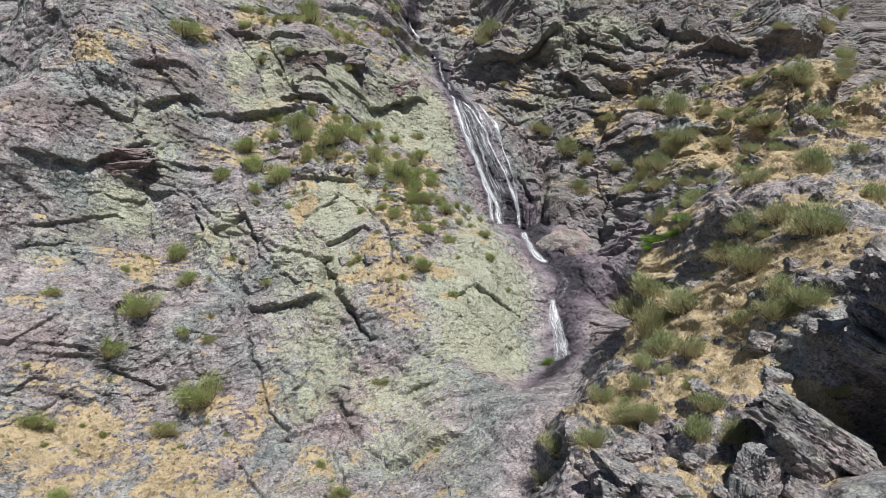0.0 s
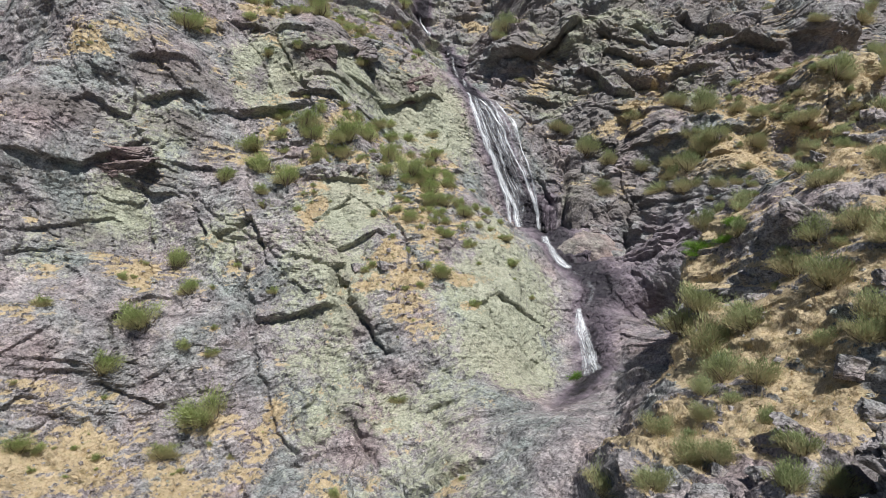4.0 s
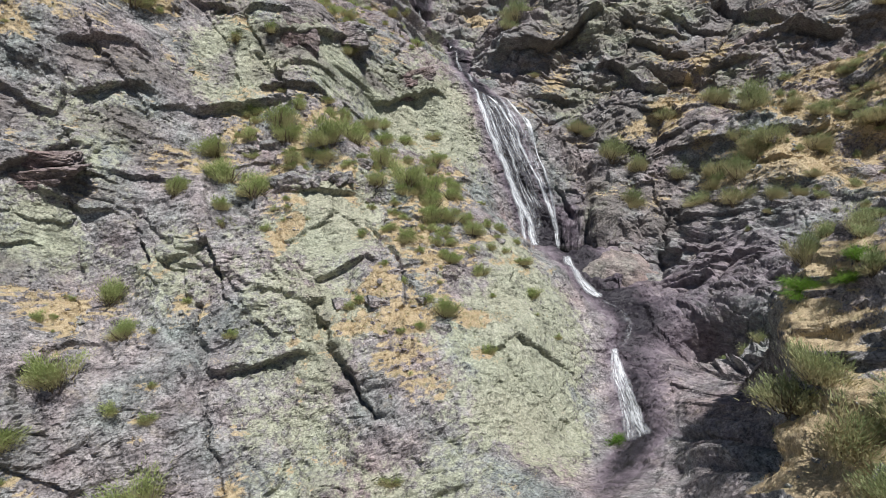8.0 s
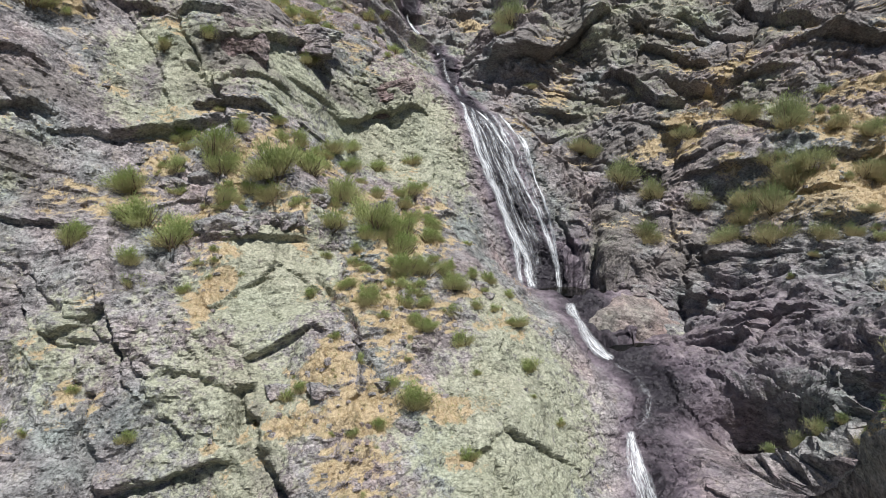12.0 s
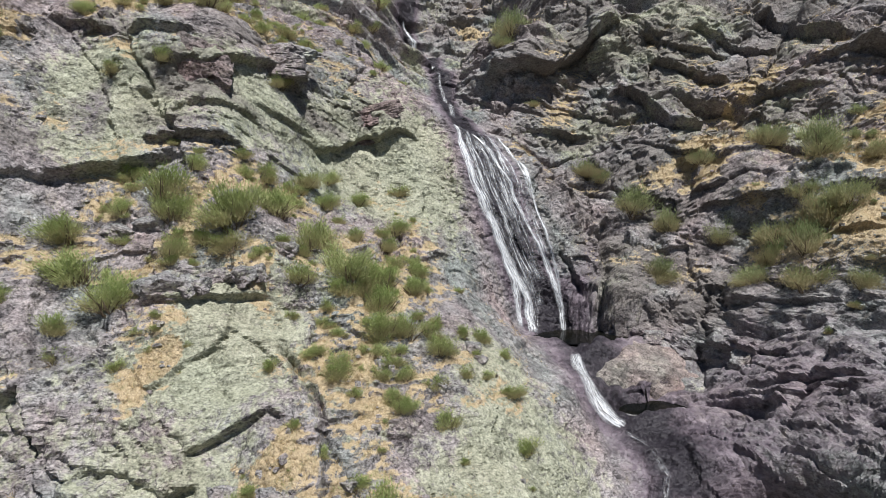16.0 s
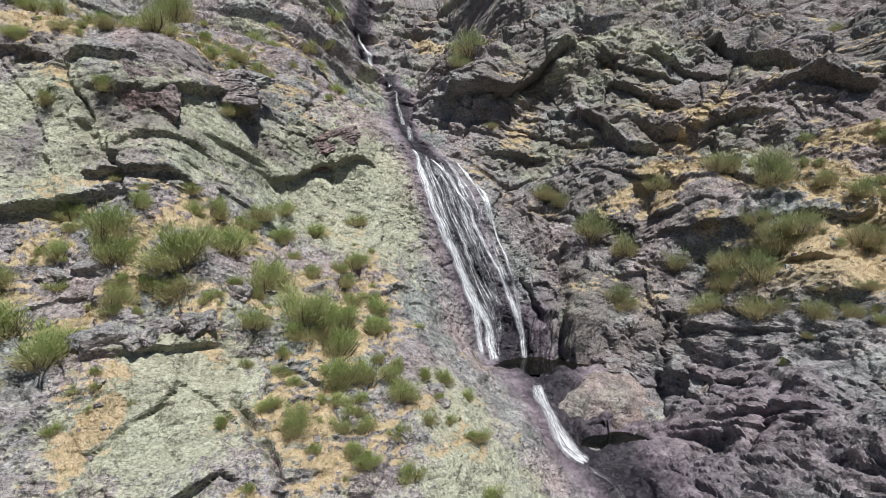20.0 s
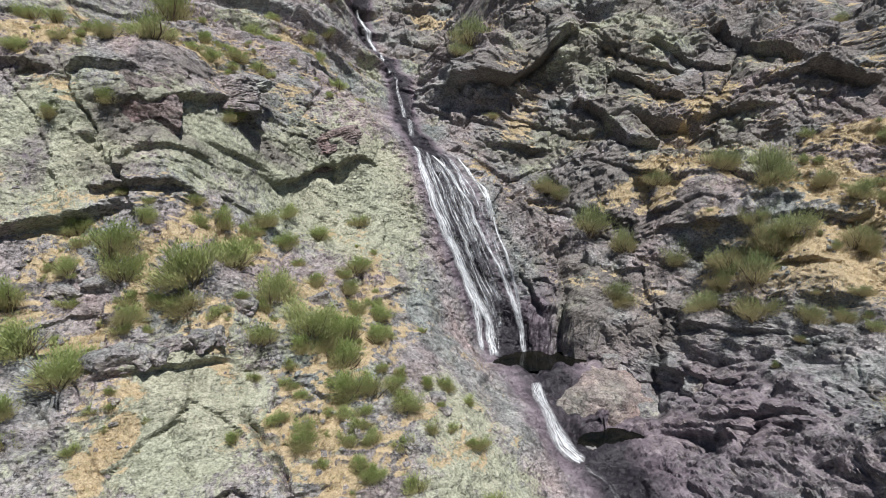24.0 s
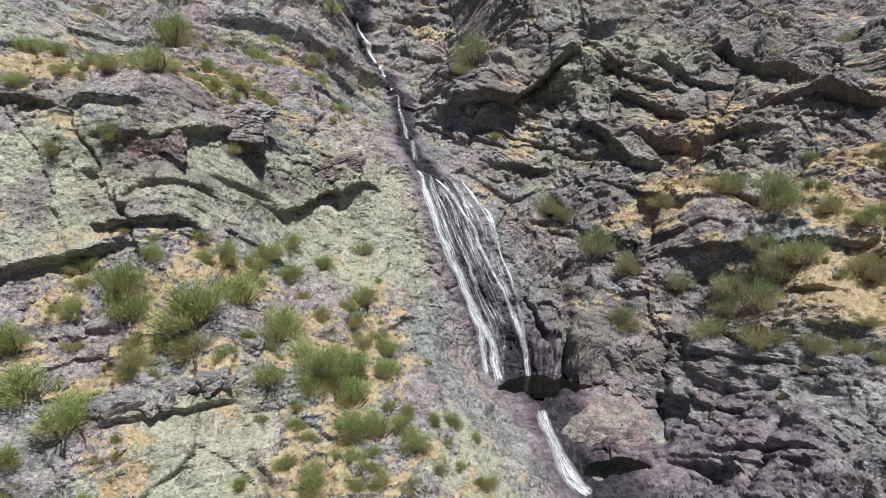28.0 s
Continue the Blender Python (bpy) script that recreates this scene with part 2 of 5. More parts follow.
# undercut ledges: (line of s, u), depth, reach; cracks: line, depth, half width; turf and lichen: s, u, half width, half height
LEDGES_A = [
    ([(-28.4, 44.8), (-25.4, 45.5), (-22.6, 48.6)], 0.9, 1.4), ([(-22.8, 51.7), (-20.1, 53.6)], 1.0, 1.3), ([(-23.9, 54.1), (-20.7, 55.8)], 0.7, 1.1), ([(-19.3, 52.6), (-12.6, 55.6)], 0.6, 1.2),
    ([(-25.3, 31.6), (-24.1, 34.1)], 0.4, 1.5), ([(-27.8, 40.8), (-23.9, 43.1)], 0.35, 1.2), ([(-3.0, 25.3), (0.5, 26.8)], 1.0, 2.5),
    ([(-0.7, 29.5), (4.6, 30.4)], 0.5, 1.5), ([(-9.8, 27.2), (-7.8, 28.1)], 0.5, 1.2), ([(-24.6, 28.7), (-24.0, 30.1)], 0.4, 1.2), ([(-57.5, 93.5), (-43.6, 92.7)], 0.7, 1.4),
    ([(-57.6, 82.0), (-51.9, 87.8)], 0.5, 1.2), ([(-21.3, 31.5), (-18.6, 30.8)], 0.5, 1.0), ([(-8.8, 41.7), (-7.4, 42.7), (-6.2, 43.4)], 0.8, 1.6), ([(-15.8, 42.4), (-14.0, 42.0), (-12.0, 40.3)], 0.4, 1.0),
]
LEDGES_B = [
    ([(-12.7, 36.4), (-10.5, 37.2), (-9.2, 37.8)], 0.8, 1.6), ([(-11.8, 47.4), (-10.0, 47.9), (-7.6, 48.7)], 0.6, 0.9), ([(-20.5, 47.7), (-18.4, 48.0)], 0.6, 1.3), ([(-17.0, 53.7), (-15.2, 54.6), (-12.9, 55.5)], 0.7, 1.6),
    ([(-13.2, 56.3), (-10.4, 57.1)], 1.0, 1.6), ([(-11.9, 60.2), (-8.9, 63.3)], 1.1, 1.4), ([(-7.0, 60.5), (-5.0, 62.6), (-2.4, 63.9)], 1.0, 1.5), ([(-18.7, 61.8), (-16.3, 61.7)], 0.7, 1.2),
    ([(-14.9, 61.7), (-12.8, 62.0)], 0.7, 1.0), ([(-9.3, 60.2), (-7.9, 60.8)], 0.5, 1.0), ([(-17.7, 65.0), (-16.2, 66.1)], 0.4, 0.8), ([(-14.1, 75.6), (-11.3, 72.5)], 0.4, 0.8),
    ([(4.5, 75.7), (8.5, 75.6), (13.9, 79.7)], 1.8, 2.2), ([(14.1, 73.7), (16.6, 68.0), (18.5, 67.9)], 1.2, 1.6), ([(17.2, 71.2), (20.9, 70.2)], 0.9, 1.2), ([(25.9, 78.9), (27.2, 75.0), (28.6, 73.0)], 1.3, 1.8),
]
LEDGES_C = [
    ([(29.2, 71.1), (31.7, 68.8)], 1.5, 1.8), ([(25.7, 71.5), (28.9, 70.9)], 0.6, 1.2), ([(16.9, 75.7), (21.4, 72.9)], 0.8, 1.3), ([(6.6, 70.6), (11.1, 70.6)], 0.6, 1.0),
    ([(20.1, 77.8), (24.8, 74.6)], 0.7, 1.3), ([(21.9, 64.4), (23.1, 62.1)], 0.6, 1.0), ([(21.6, 70.7), (24.9, 69.7)], 0.5, 1.0), ([(0.4, 100.9), (5.8, 97.9)], 0.6, 1.2),
    ([(-0.1, 78.7), (3.8, 75.9)], 0.5, 0.9), ([(16.2, 101.0), (15.1, 80.6)], 0.6, 1.2), ([(18.1, 61.3), (20.8, 60.0)], 0.6, 1.2), ([(22.6, 56.2), (23.9, 55.4)], 0.8, 1.0),
    ([(17.9, 54.0), (20.7, 51.8)], 0.5, 1.2), ([(24.2, 59.0), (26.5, 58.2)], 0.6, 1.0), ([(10.9, 48.4), (12.9, 48.8)], 0.9, 1.2), ([(16.8, 47.3), (18.7, 47.0)], 0.6, 1.2),
]
LEDGES_D = [
    ([(15.9, 51.8), (17.9, 49.9)], 0.5, 1.2),
]
LEDGES_E = [
    ([(16.1, 78.5), (18.1, 76.7), (21.9, 75.2)], 0.6, 1.2),
    ([(1.7, 75.6), (3.9, 73.0), (7.5, 72.3)], 0.4, 1),
    ([(-23.0, 45.7), (-21.7, 45.2), (-20.5, 45.6)], 0.7, 1.2),
    ([(-2.4, 30.6), (-0.6, 31.0)], 0.5, 1),
]
LEDGES = LEDGES_A + LEDGES_B + LEDGES_C + LEDGES_D + LEDGES_E
CRACKS_A = [
    ([(-15.0, 39.8), (-13.2, 34.6), (-11.4, 29.6), (-9.5, 27.0)], 1.0, 0.22), ([(-8.8, 40.3), (-7.5, 37.3), (-5.0, 34.5)], 1.3, 0.4), ([(-18.2, 44.4), (-14.7, 39.3), (-13.3, 35.8)], 0.7, 0.2), ([(-8.4, 32.3), (-5.7, 28.0), (-3.0, 25.1)], 0.9, 0.3),
    ([(-19.4, 45.8), (-15.7, 42.8), (-12.7, 41.1), (-9.2, 40.3)], 0.7, 0.18), ([(-21.5, 33.2), (-20.7, 29.8), (-19.0, 26.3)], 0.5, 0.2), ([(-11.1, 32.7), (-9.2, 29.7), (-7.7, 27.4)], 0.6, 0.2), ([(-22.6, 46.2), (-19.3, 45.5), (-17.8, 42.4)], 0.6, 0.2),
    ([(-6.1, 46.2), (-4.6, 43.9), (-3.4, 41.7)], 0.7, 0.2), ([(-8.6, 40.3), (-7.8, 38.6), (-6.7, 36.6)], 1.0, 0.35), ([(16.7, 55.4), (15.7, 51.9), (14.8, 49.3)], 1.2, 0.3), ([(11.6, 61.9), (10.9, 58.2), (10.5, 55.5)], 1.6, 0.4),
    ([(8.1, 59.3), (8.7, 58.0), (9.1, 56.6)], 1.2, 0.3),
]
CRACKS_B = [
    ([(-15.6, 61.2), (-14.1, 58.3), (-12.8, 56.6)], 0.8, 0.22), ([(-14.1, 46.8), (-12.6, 44.9)], 0.6, 0.2), ([(-6.3, 46.4), (-5.0, 45.0)], 0.6, 0.2), ([(31.1, 74.0), (27.5, 72.5), (24.2, 70.9), (20.6, 68.4)], 0.9, 0.5),
    ([(-8.0, 105.6), (-5.2, 102.5), (-1.2, 80.2)], 0.8, 0.4), ([(19.1, 48.6), (16.6, 45.5)], 0.9, 0.3), ([(-10.2, 43.7), (-8.8, 41.7)], 0.5, 0.2), ([(-6.2, 46.4), (-4.4, 43.4)], 0.5, 0.2),
]
CRACKS_C = [
    ([(-2.8, 34.8), (-2.3, 33.8), (-0.1, 32.3)], 0.4, 0.2),
    ([(12.2, 52.9), (11.9, 51.4)], 0.5, 0.2),
]
CRACKS = CRACKS_A + CRACKS_B + CRACKS_C
TURF_A = [
    (-22.3, 29.8, 2.4, 2.3), (-22.8, 27.1, 2.7, 1.9), (-15.2, 25.4, 2.3, 2.1), (-20.9, 27.2, 1.5, 1.6),
    (-19.5, 23.6, 2.1, 1.0), (-14.7, 28.8, 1.6, 2.2), (-23.3, 55.4, 3.6, 1.3), (-25.8, 54.0, 2.5, 0.8),
    (-20.5, 60.5, 1.6, 1.8), (-20.8, 39.4, 1.8, 1.4), (-16.0, 33.7, 0.7, 1.4), (-9.0, 36.1, 0.4, 1.1),
    (-11.8, 30.5, 0.8, 1.1), (-7.1, 32.5, 1.2, 0.6), (-14.4, 39.3, 0.4, 1.2), (-5.7, 41.4, 1.5, 1.2),
    (-4.6, 39.4, 1.7, 1.3), (-6.2, 39.4, 1.2, 1.0), (0.4, 39.1, 0.6, 1.4), (-10.8, 44.5, 0.4, 1.5),
    (-9.5, 38.5, 0.5, 0.7), (-11.4, 46.3, 1.7, 1.0), (-17.8, 41.6, 1.2, 1.1), (-4.6, 48.3, 1.4, 1.6),
]
TURF_B = [
    (-3.0, 45.9, 0.8, 2.7), (-1.8, 52.1, 0.8, 1.9), (-0.5, 40.1, 1.0, 0.9), (-3.5, 37.6, 1.4, 0.8),
    (-15.6, 40.2, 0.8, 0.8), (-4.6, 49.3, 1.5, 2.1), (-3.1, 47.8, 1.8, 2.1), (-4.1, 52.2, 1.1, 1.6),
    (-2.4, 53.7, 1.2, 1.7), (-0.9, 52.9, 0.9, 2.6), (1.1, 46.7, 1.3, 1.1), (-0.6, 45.6, 1.5, 1.0),
    (-9.9, 54.5, 1.7, 0.8), (-10.8, 52.0, 0.8, 1.9), (-8.3, 50.2, 1.8, 1.1), (-13.4, 49.5, 2.1, 1.1),
    (-12.0, 47.3, 1.5, 1.4), (-14.7, 52.4, 1.2, 1.0), (-13.7, 66.7, 2.4, 1.2), (-12.7, 68.9, 2.0, 0.7),
    (-7.8, 74.0, 2.5, 1.4), (-8.1, 68.4, 1.5, 0.8), (-17.2, 63.3, 2.0, 0.5), (-16.2, 67.8, 1.4, 0.9),
]
TURF_C = [
    (-9.5, 66.2, 1.7, 0.6), (-10.2, 45.9, 0.7, 1.7), (-15.2, 50.4, 0.8, 1.1), (22.6, 70.8, 1.2, 1.2),
    (24.4, 71.5, 1.6, 1.0), (21.3, 69.4, 0.9, 1.3), (19.0, 66.1, 2.5, 1.0), (16.6, 65.2, 1.6, 0.9),
    (29.6, 64.9, 2.1, 0.8), (24.3, 54.6, 2.6, 1.8), (23.4, 51.4, 1.7, 1.9), (22.1, 53.3, 1.8, 1.3),
    (21.8, 50.6, 2.1, 1.0), (21.5, 54.4, 1.9, 1.3), (26.7, 57.9, 1.1, 1.3), (18.5, 56.4, 1.6, 1.1),
    (16.6, 57.1, 1.2, 0.9), (9.7, 65.8, 1.6, 0.9), (3.4, 104.8, 1.9, 1.1), (30.7, 94.9, 2.9, 1.0),
    (43.4, 103.0, 4.1, 1.4), (24.3, 54.9, 1.8, 1.0), (6.2, 94.3, 1.0, 3.8), (27.6, 61.3, 1.6, 0.8),
]
# straw-filled seams beyond the fall
TURF_D = [
    (20.5, 68.4, 0.7, 0.5), (22.2, 69.7, 0.8, 0.5), (23.7, 70.5, 0.8, 0.5), (25.0, 71.0, 0.8, 0.5),
    (26.7, 71.7, 0.9, 0.5), (28.3, 72.4, 0.9, 0.5), (16.4, 64.7, 1.2, 0.5), (18.3, 65.4, 1.2, 0.5),
    (28.1, 65.7, 1.5, 0.6), (26.6, 60.5, 1.8, 0.9), (23.7, 55.1, 1.5, 1.5), (22.8, 51.9, 1.5, 1.5),
]
# straw terraces high on the wall
TURF_E = [
    (-14.3, 67.2, 1.8, 0.8), (-11.3, 65.4, 1.8, 0.8), (-15.2, 63.7, 1.8, 0.8), (-9.1, 66.8, 1.8, 0.8),
    (-16.8, 61.2, 1.8, 0.8), (-6.7, 69.4, 1.8, 0.8), (-5.2, 64.8, 1.8, 0.8), (-8.0, 55.5, 1.8, 0.8),
    (-4.1, 52.8, 1.8, 0.8), (-8.9, 50.3, 1.8, 0.8),
]
# straw between the bushes of the terrace, and beyond the gorge
TURF_F = [
    (-2.4, 51.7, 1.6, 1.2),
    (-3.6, 48.5, 1.4, 1.6),
    (-5.6, 50.7, 1.2, 1),
    (-0.3, 51.1, 0.9, 1.6),
    (-8.5, 50.0, 1.4, 0.8),
    (-11.8, 46.2, 1.2, 1),
    (-2.9, 46.7, 1, 1.4),
    (1.2, 46.0, 1, 1.4),
    (-0.6, 53.7, 0.8, 1.4),
    (-9.8, 54.6, 1.2, 0.7),
    (24.1, 55.0, 1.8, 1.2),
    (23.3, 51.7, 1.6, 1.4),
    (22.5, 57.6, 1, 0.7),
    (18.4, 63.8, 1.1, 0.8),
    (-4.0, 39.8, 1.6, 1.2),
    (-4.5, 37.7, 1.4, 0.8),
    (-3.5, 46.6, 0.9, 1.6),
    (20.0, 54.8, 1, 0.8),
    (23.8, 54.4, 1.8, 1),
    (28.0, 57.4, 1.6, 0.8),
]
TURF = TURF_A + TURF_B + TURF_C + TURF_D + TURF_E + TURF_F
BANK_TURF = [
    (10.9, 29.1, 1.6, 1.5), (8.8, 25.9, 1.4, 1.3), (6.7, 24.9, 1.2, 1.3), (11.7, 28.4, 1.5, 1.0),
    (12.3, 26.9, 1.4, 1.0), (4.5, 23.2, 1.1, 1.0), (10.8, 25.5, 0.9, 1.2), (22.9, 55.0, 2.2, 3.1),
    (20.3, 49.7, 1.6, 3.7), (27.6, 59.1, 2.3, 2.0), (32.6, 59.3, 3.4, 1.6), (16.5, 36.5, 1.8, 1.1),
    (29.5, 56.1, 2.1, 1.4), (21.3, 42.7, 1.4, 2.0), (13.0, 35.4, 1.0, 1.4), (12.5, 30.1, 1.6, 1.1),
    (14.7, 32.7, 1.4, 1.2), (14.8, 30.0, 1.1, 1.2), (7.7, 26.6, 1.0, 1.4), (13.6, 29.7, 1.3, 1.1),
    (12.0, 35.2, 1.1, 1.5), (13.2, 36.4, 1.1, 1.1), (10.1, 30.5, 1.3, 1.2),
]
LICHEN_A = [
    (1.4, 36.8, 3.8, 6.4), (-1.2, 29.3, 3.2, 4.5), (3.9, 35.1, 2.1, 4.7), (-8.8, 34.5, 2.7, 3.3),
    (-8.1, 45.4, 3.1, 2.5), (-22.8, 41.9, 4.3, 2.7), (-25.7, 43.7, 3.8, 2.0), (-15.6, 59.2, 2.1, 5.2),
    (-26.9, 37.5, 3.1, 2.4), (-3.7, 61.1, 3.5, 3.2), (-21.3, 50.9, 1.9, 1.7), (-6.8, 40.1, 1.7, 1.7),
    (-8.6, 30.5, 2.3, 3.2), (4.5, 41.8, 2.6, 3.1), (-8.5, 46.4, 1.9, 2.7), (4.0, 41.7, 2.4, 3.3),
    (-16.3, 58.2, 2.1, 3.9), (-2.3, 62.0, 2.4, 3.4), (1.2, 39.6, 1.7, 2.8), (-8.0, 39.4, 1.5, 1.4),
    (-3.5, 61.4, 2.8, 2.4), (-9.2, 46.6, 3.0, 2.1), (-16.7, 58.2, 1.8, 4.2), (-14.4, 57.3, 1.2, 2.1),
]
LICHEN_B = [
    (-10.7, 60.6, 1.8, 1.0), (-1.1, 61.6, 1.4, 3.5), (10.4, 70.6, 2.8, 1.9), (12.6, 71.2, 2.4, 1.7),
    (16.6, 78.6, 4.5, 2.8), (19.2, 74.2, 2.9, 2.0), (2.5, 47.4, 1.4, 2.3), (-2.8, 79.5, 1.9, 3.9),
    (-14.6, 54.3, 1.8, 1.0), (9.9, 77.9, 1.9, 1.3),
]
LICHEN = LICHEN_A + LICHEN_B


def swells(base, rises, s, u):
    h = base[0] + base[1] * s + base[2] * u
    for cs, c_u, r, top in rises:
        h = h + top * np.exp(-((s - cs) ** 2 + (u - c_u) ** 2) / r ** 2)
    return h


def bank_mask(s, u, soft=1.0, shift=0.0):
    steep = np.interp(s, EDGE_S, np.gradient(np.array(EDGE_U), np.array(EDGE_S)))
    off = (np.interp(s, EDGE_S, EDGE_U) + shift - u) / np.sqrt(0.5 + 0.5 * np.minimum(steep, 6) ** 2)
    soft = soft * (1 + 3 * smooth(16, 20, s))
    e = np.clip((off * 0.6 + soft / 2) / soft, 0, 1)
    return e * e * (3 - 2 * e)


def relief(s, u, shift=0.0):
    e = bank_mask(s, u, 1.0, shift)
    wall = swells(BASE, WALL, s, u)
    wall = wall + 0.42 * np.clip(u - 82, 0, 90) * smooth(5, 12, s) + 0.22 * np.clip(u - 78, 0, 90) * smooth(-4, -10, s)
    return wall * (1 - e) + swells(BANK_BASE, BANK, np.minimum(s, 30), u) * e


def place(s, u, h):
    """The world's place of a point of the leaning plane."""
    return Vector((s, u * CU - h * SU, u * SU + h * CU))


def hashed(i, j, seed):
    v = np.sin(i * 127.1 + j * 311.7 + seed * 74.7) * 43758.5453
    return v - np.floor(v)


def value_noise(x, y, seed):
    i, j = np.floor(x), np.floor(y)
    a, b = x - i, y - j
    a, b = a * a * a * (a * (a * 6 - 15) + 10), b * b * b * (b * (b * 6 - 15) + 10)
    low = hashed(i, j, seed) * (1 - a) + hashed(i + 1, j, seed) * a
    high = hashed(i, j + 1, seed) * (1 - a) + hashed(i + 1, j + 1, seed) * a
    return (low * (1 - b) + high * b) * 2 - 1


def fbm(x, y, seed, octaves=4, gain=0.5):
    total, amp = 0.0, 1.0
    for k in range(octaves):
        ca, sa = math.cos(k * 1.1 + seed), math.sin(k * 1.1 + seed)
        total = total + amp * value_noise((x * ca - y * sa) * 2 ** k + 17.3 * k, (x * sa + y * ca) * 2 ** k - 9.1 * k, seed + k)
        amp *= gain
    return total


def facets(x, y, seed, tilt=0.6):
    """Broken blocks: each cell has its own height and its own slant. Also the distance to the cell's edge."""
    i, j = np.floor(x), np.floor(y)
    best, second, val = np.full(x.shape, 9.0), np.full(x.shape, 9.0), np.zeros(x.shape)
    for di in (-1, 0, 1):
        for dj in (-1, 0, 1):
            ci, cj = i + di, j + dj
            px, py = ci + 0.5 + 0.9 * (hashed(ci, cj, seed) - 0.5), cj + 0.5 + 0.9 * (hashed(ci, cj, seed + 1) - 0.5)
            d = (x - px) ** 2 + (y - py) ** 2
            v = (hashed(ci, cj, seed + 2) - 0.5) + tilt * ((x - px) * (hashed(ci, cj, seed + 3) - 0.5) + (y - py) * (hashed(ci, cj, seed + 4) - 0.5)) * 2
            nearer = d < best
            second = np.where(nearer, best, np.minimum(second, d))
            val = np.where(nearer, v, val)
            best = np.where(nearer, d, best)
    return val, np.sqrt(second) - np.sqrt(best)


def saw(x, sharp=0.16):
    """A bed's profile up the slope: an undercut step, then a bench that falls back."""
    p = x - np.floor(x)
    return np.where(p < sharp, p / sharp, (1 - p) / (1 - sharp)) - 0.5


def blob(s, u, cs, c_u, rs, ru, turn=0.0):
    ca, sa = math.cos(radians(turn)), math.sin(radians(turn))
    x, y = (s - cs) * ca + (u - c_u) * sa, -(s - cs) * sa + (u - c_u) * ca
    return np.exp(-((x / rs) ** 2 + (y / ru) ** 2))


def smooth(a, b, x):
    t = np.clip((x - a) / (b - a), 0, 1)
    return t * t * (3 - 2 * t)


def stream_line(u):
    """Where the stream runs: s for each u."""
    return np.interp(u, [20, 30.0, 34.4, 38.7, 41.2, 42.9, 45.0, 46.8, 50.5, 54.1, 59.6, 66.3, 68.5, 80.0, 80.6, 103.6], [0.0, 3.8, 8.1, 9.0, 9.1, 10.4, 9.8, 8.4, 7.8, 7.6, 4.5, 1.8, 0.2, -0.4, -1.1, -5.4])


def near(s, u, pts, reach):
    """The part of the grid round a line, as an index."""
    ps, pu = [p[0] for p in pts], [p[1] for p in pts]
    return np.nonzero((s > min(ps) - reach) & (s < max(ps) + reach) & (u > min(pu) - reach) & (u < max(pu) + reach))


def add_ledge(h, s, u, jag, pts, depth, reach):
    pts = sorted(pts)
    k = near(s, u, pts, 4 * reach)
    if not len(k[0]):
        return
    ps, pu = [p[0] for p in pts], [p[1] for p in pts]
    x = s[k]
    lead = np.interp(x, ps, pu) + np.where(x < ps[0], (x - ps[0]) * 0.2, 0) - np.where(x > ps[-1], (x - ps[-1]) * 0.2, 0)
    v = u[k] - lead - 0.1 * jag[k]
    window = smooth(ps[0] - 0.9, ps[0] + 0.3, x + 0.4 * jag[k]) * smooth(ps[-1] + 0.9, ps[-1] - 0.3, x + 0.4 * jag[k])
    rise = np.where(v > 0, smooth(0, 0.14, v) * np.exp(-(np.abs(v) / reach) ** 1.5), 0) - np.where(v <= 0, 0.55 * np.exp(v / 0.4), 0)
    h[k] += depth * (0.62 if ps[0] < 0 else 1.0) * window * rise


def add_crack(h, s, u, jag, pts, depth, half):
    k = near(s, u, pts, 2.5)
    if not len(k[0]):
        return
    x, y = s[k] + 0.22 * jag[k], u[k] + 0.15 * jag[k]
    best, side = np.full(x.shape, 99.0), np.zeros(x.shape)
    for (x0, y0), (x1, y1) in zip(pts, pts[1:]):
        dx, dy = x1 - x0, y1 - y0
        t = np.clip(((x - x0) * dx + (y - y0) * dy) / (dx * dx + dy * dy + 1e-9), 0, 1)
        d = np.hypot(x - x0 - t * dx, y - y0 - t * dy)
        turn = np.sign((x - x0) * dy - (y - y0) * dx)
        side, best = np.where(d < best, turn, side), np.minimum(best, d)
    h[k] -= depth * np.exp(-(best / half) ** 2)
    # the block on one side stands prouder
    h[k] += 0.35 * depth * np.exp(-best / 1.2) * (side > 0)


def layout(s, u):
    """How far a place belongs to the rough slope right of the stream, to the near bank, and to the stream's wet bed."""
    right = smooth(-1.0, 5.0, s - stream_line(u) - 1.5)
    width = np.interp(u, [28, 36, 42, 48, 52, 57, 62, 67, 70, 104], [0.6, 1.3, 1.8, 2.8, 2.8, 2.3, 2.1, 1.5, 1.1, 1.3])
    wet = np.exp(-((s - stream_line(u) - np.interp(u, [50, 54], [0.7, 0.1])) / (width + 0.3)) ** 2) * smooth(29, 34, u) * np.interp(u, [30, 38, 40, 49, 52, 54], [0.75, 0.7, 0.58, 0.58, 0.8, 1.0])
    gorge = blob(s, u, 16.2, 46.8, 8.6, 8.0, 25) * (1 - bank_mask(s, u, 1.0))
    slab = blob(s, u, 6.8, 30.0, 6.2, 2.6, 42) * (1 - bank_mask(s, u, 1.0))
    return right, wet, np.clip(1.15 * gorge, 0, 1), np.clip(1.3 * slab, 0, 1)


def far_bank(s, u):
    """The grassy slope beyond the gorge."""
    return smooth(17.5, 20.5, s + 0.15 * (60 - u)) * smooth(67, 61, u - 0.2 * (s - 22)) * smooth(45, 51, u + 0.5 * (s - 20))


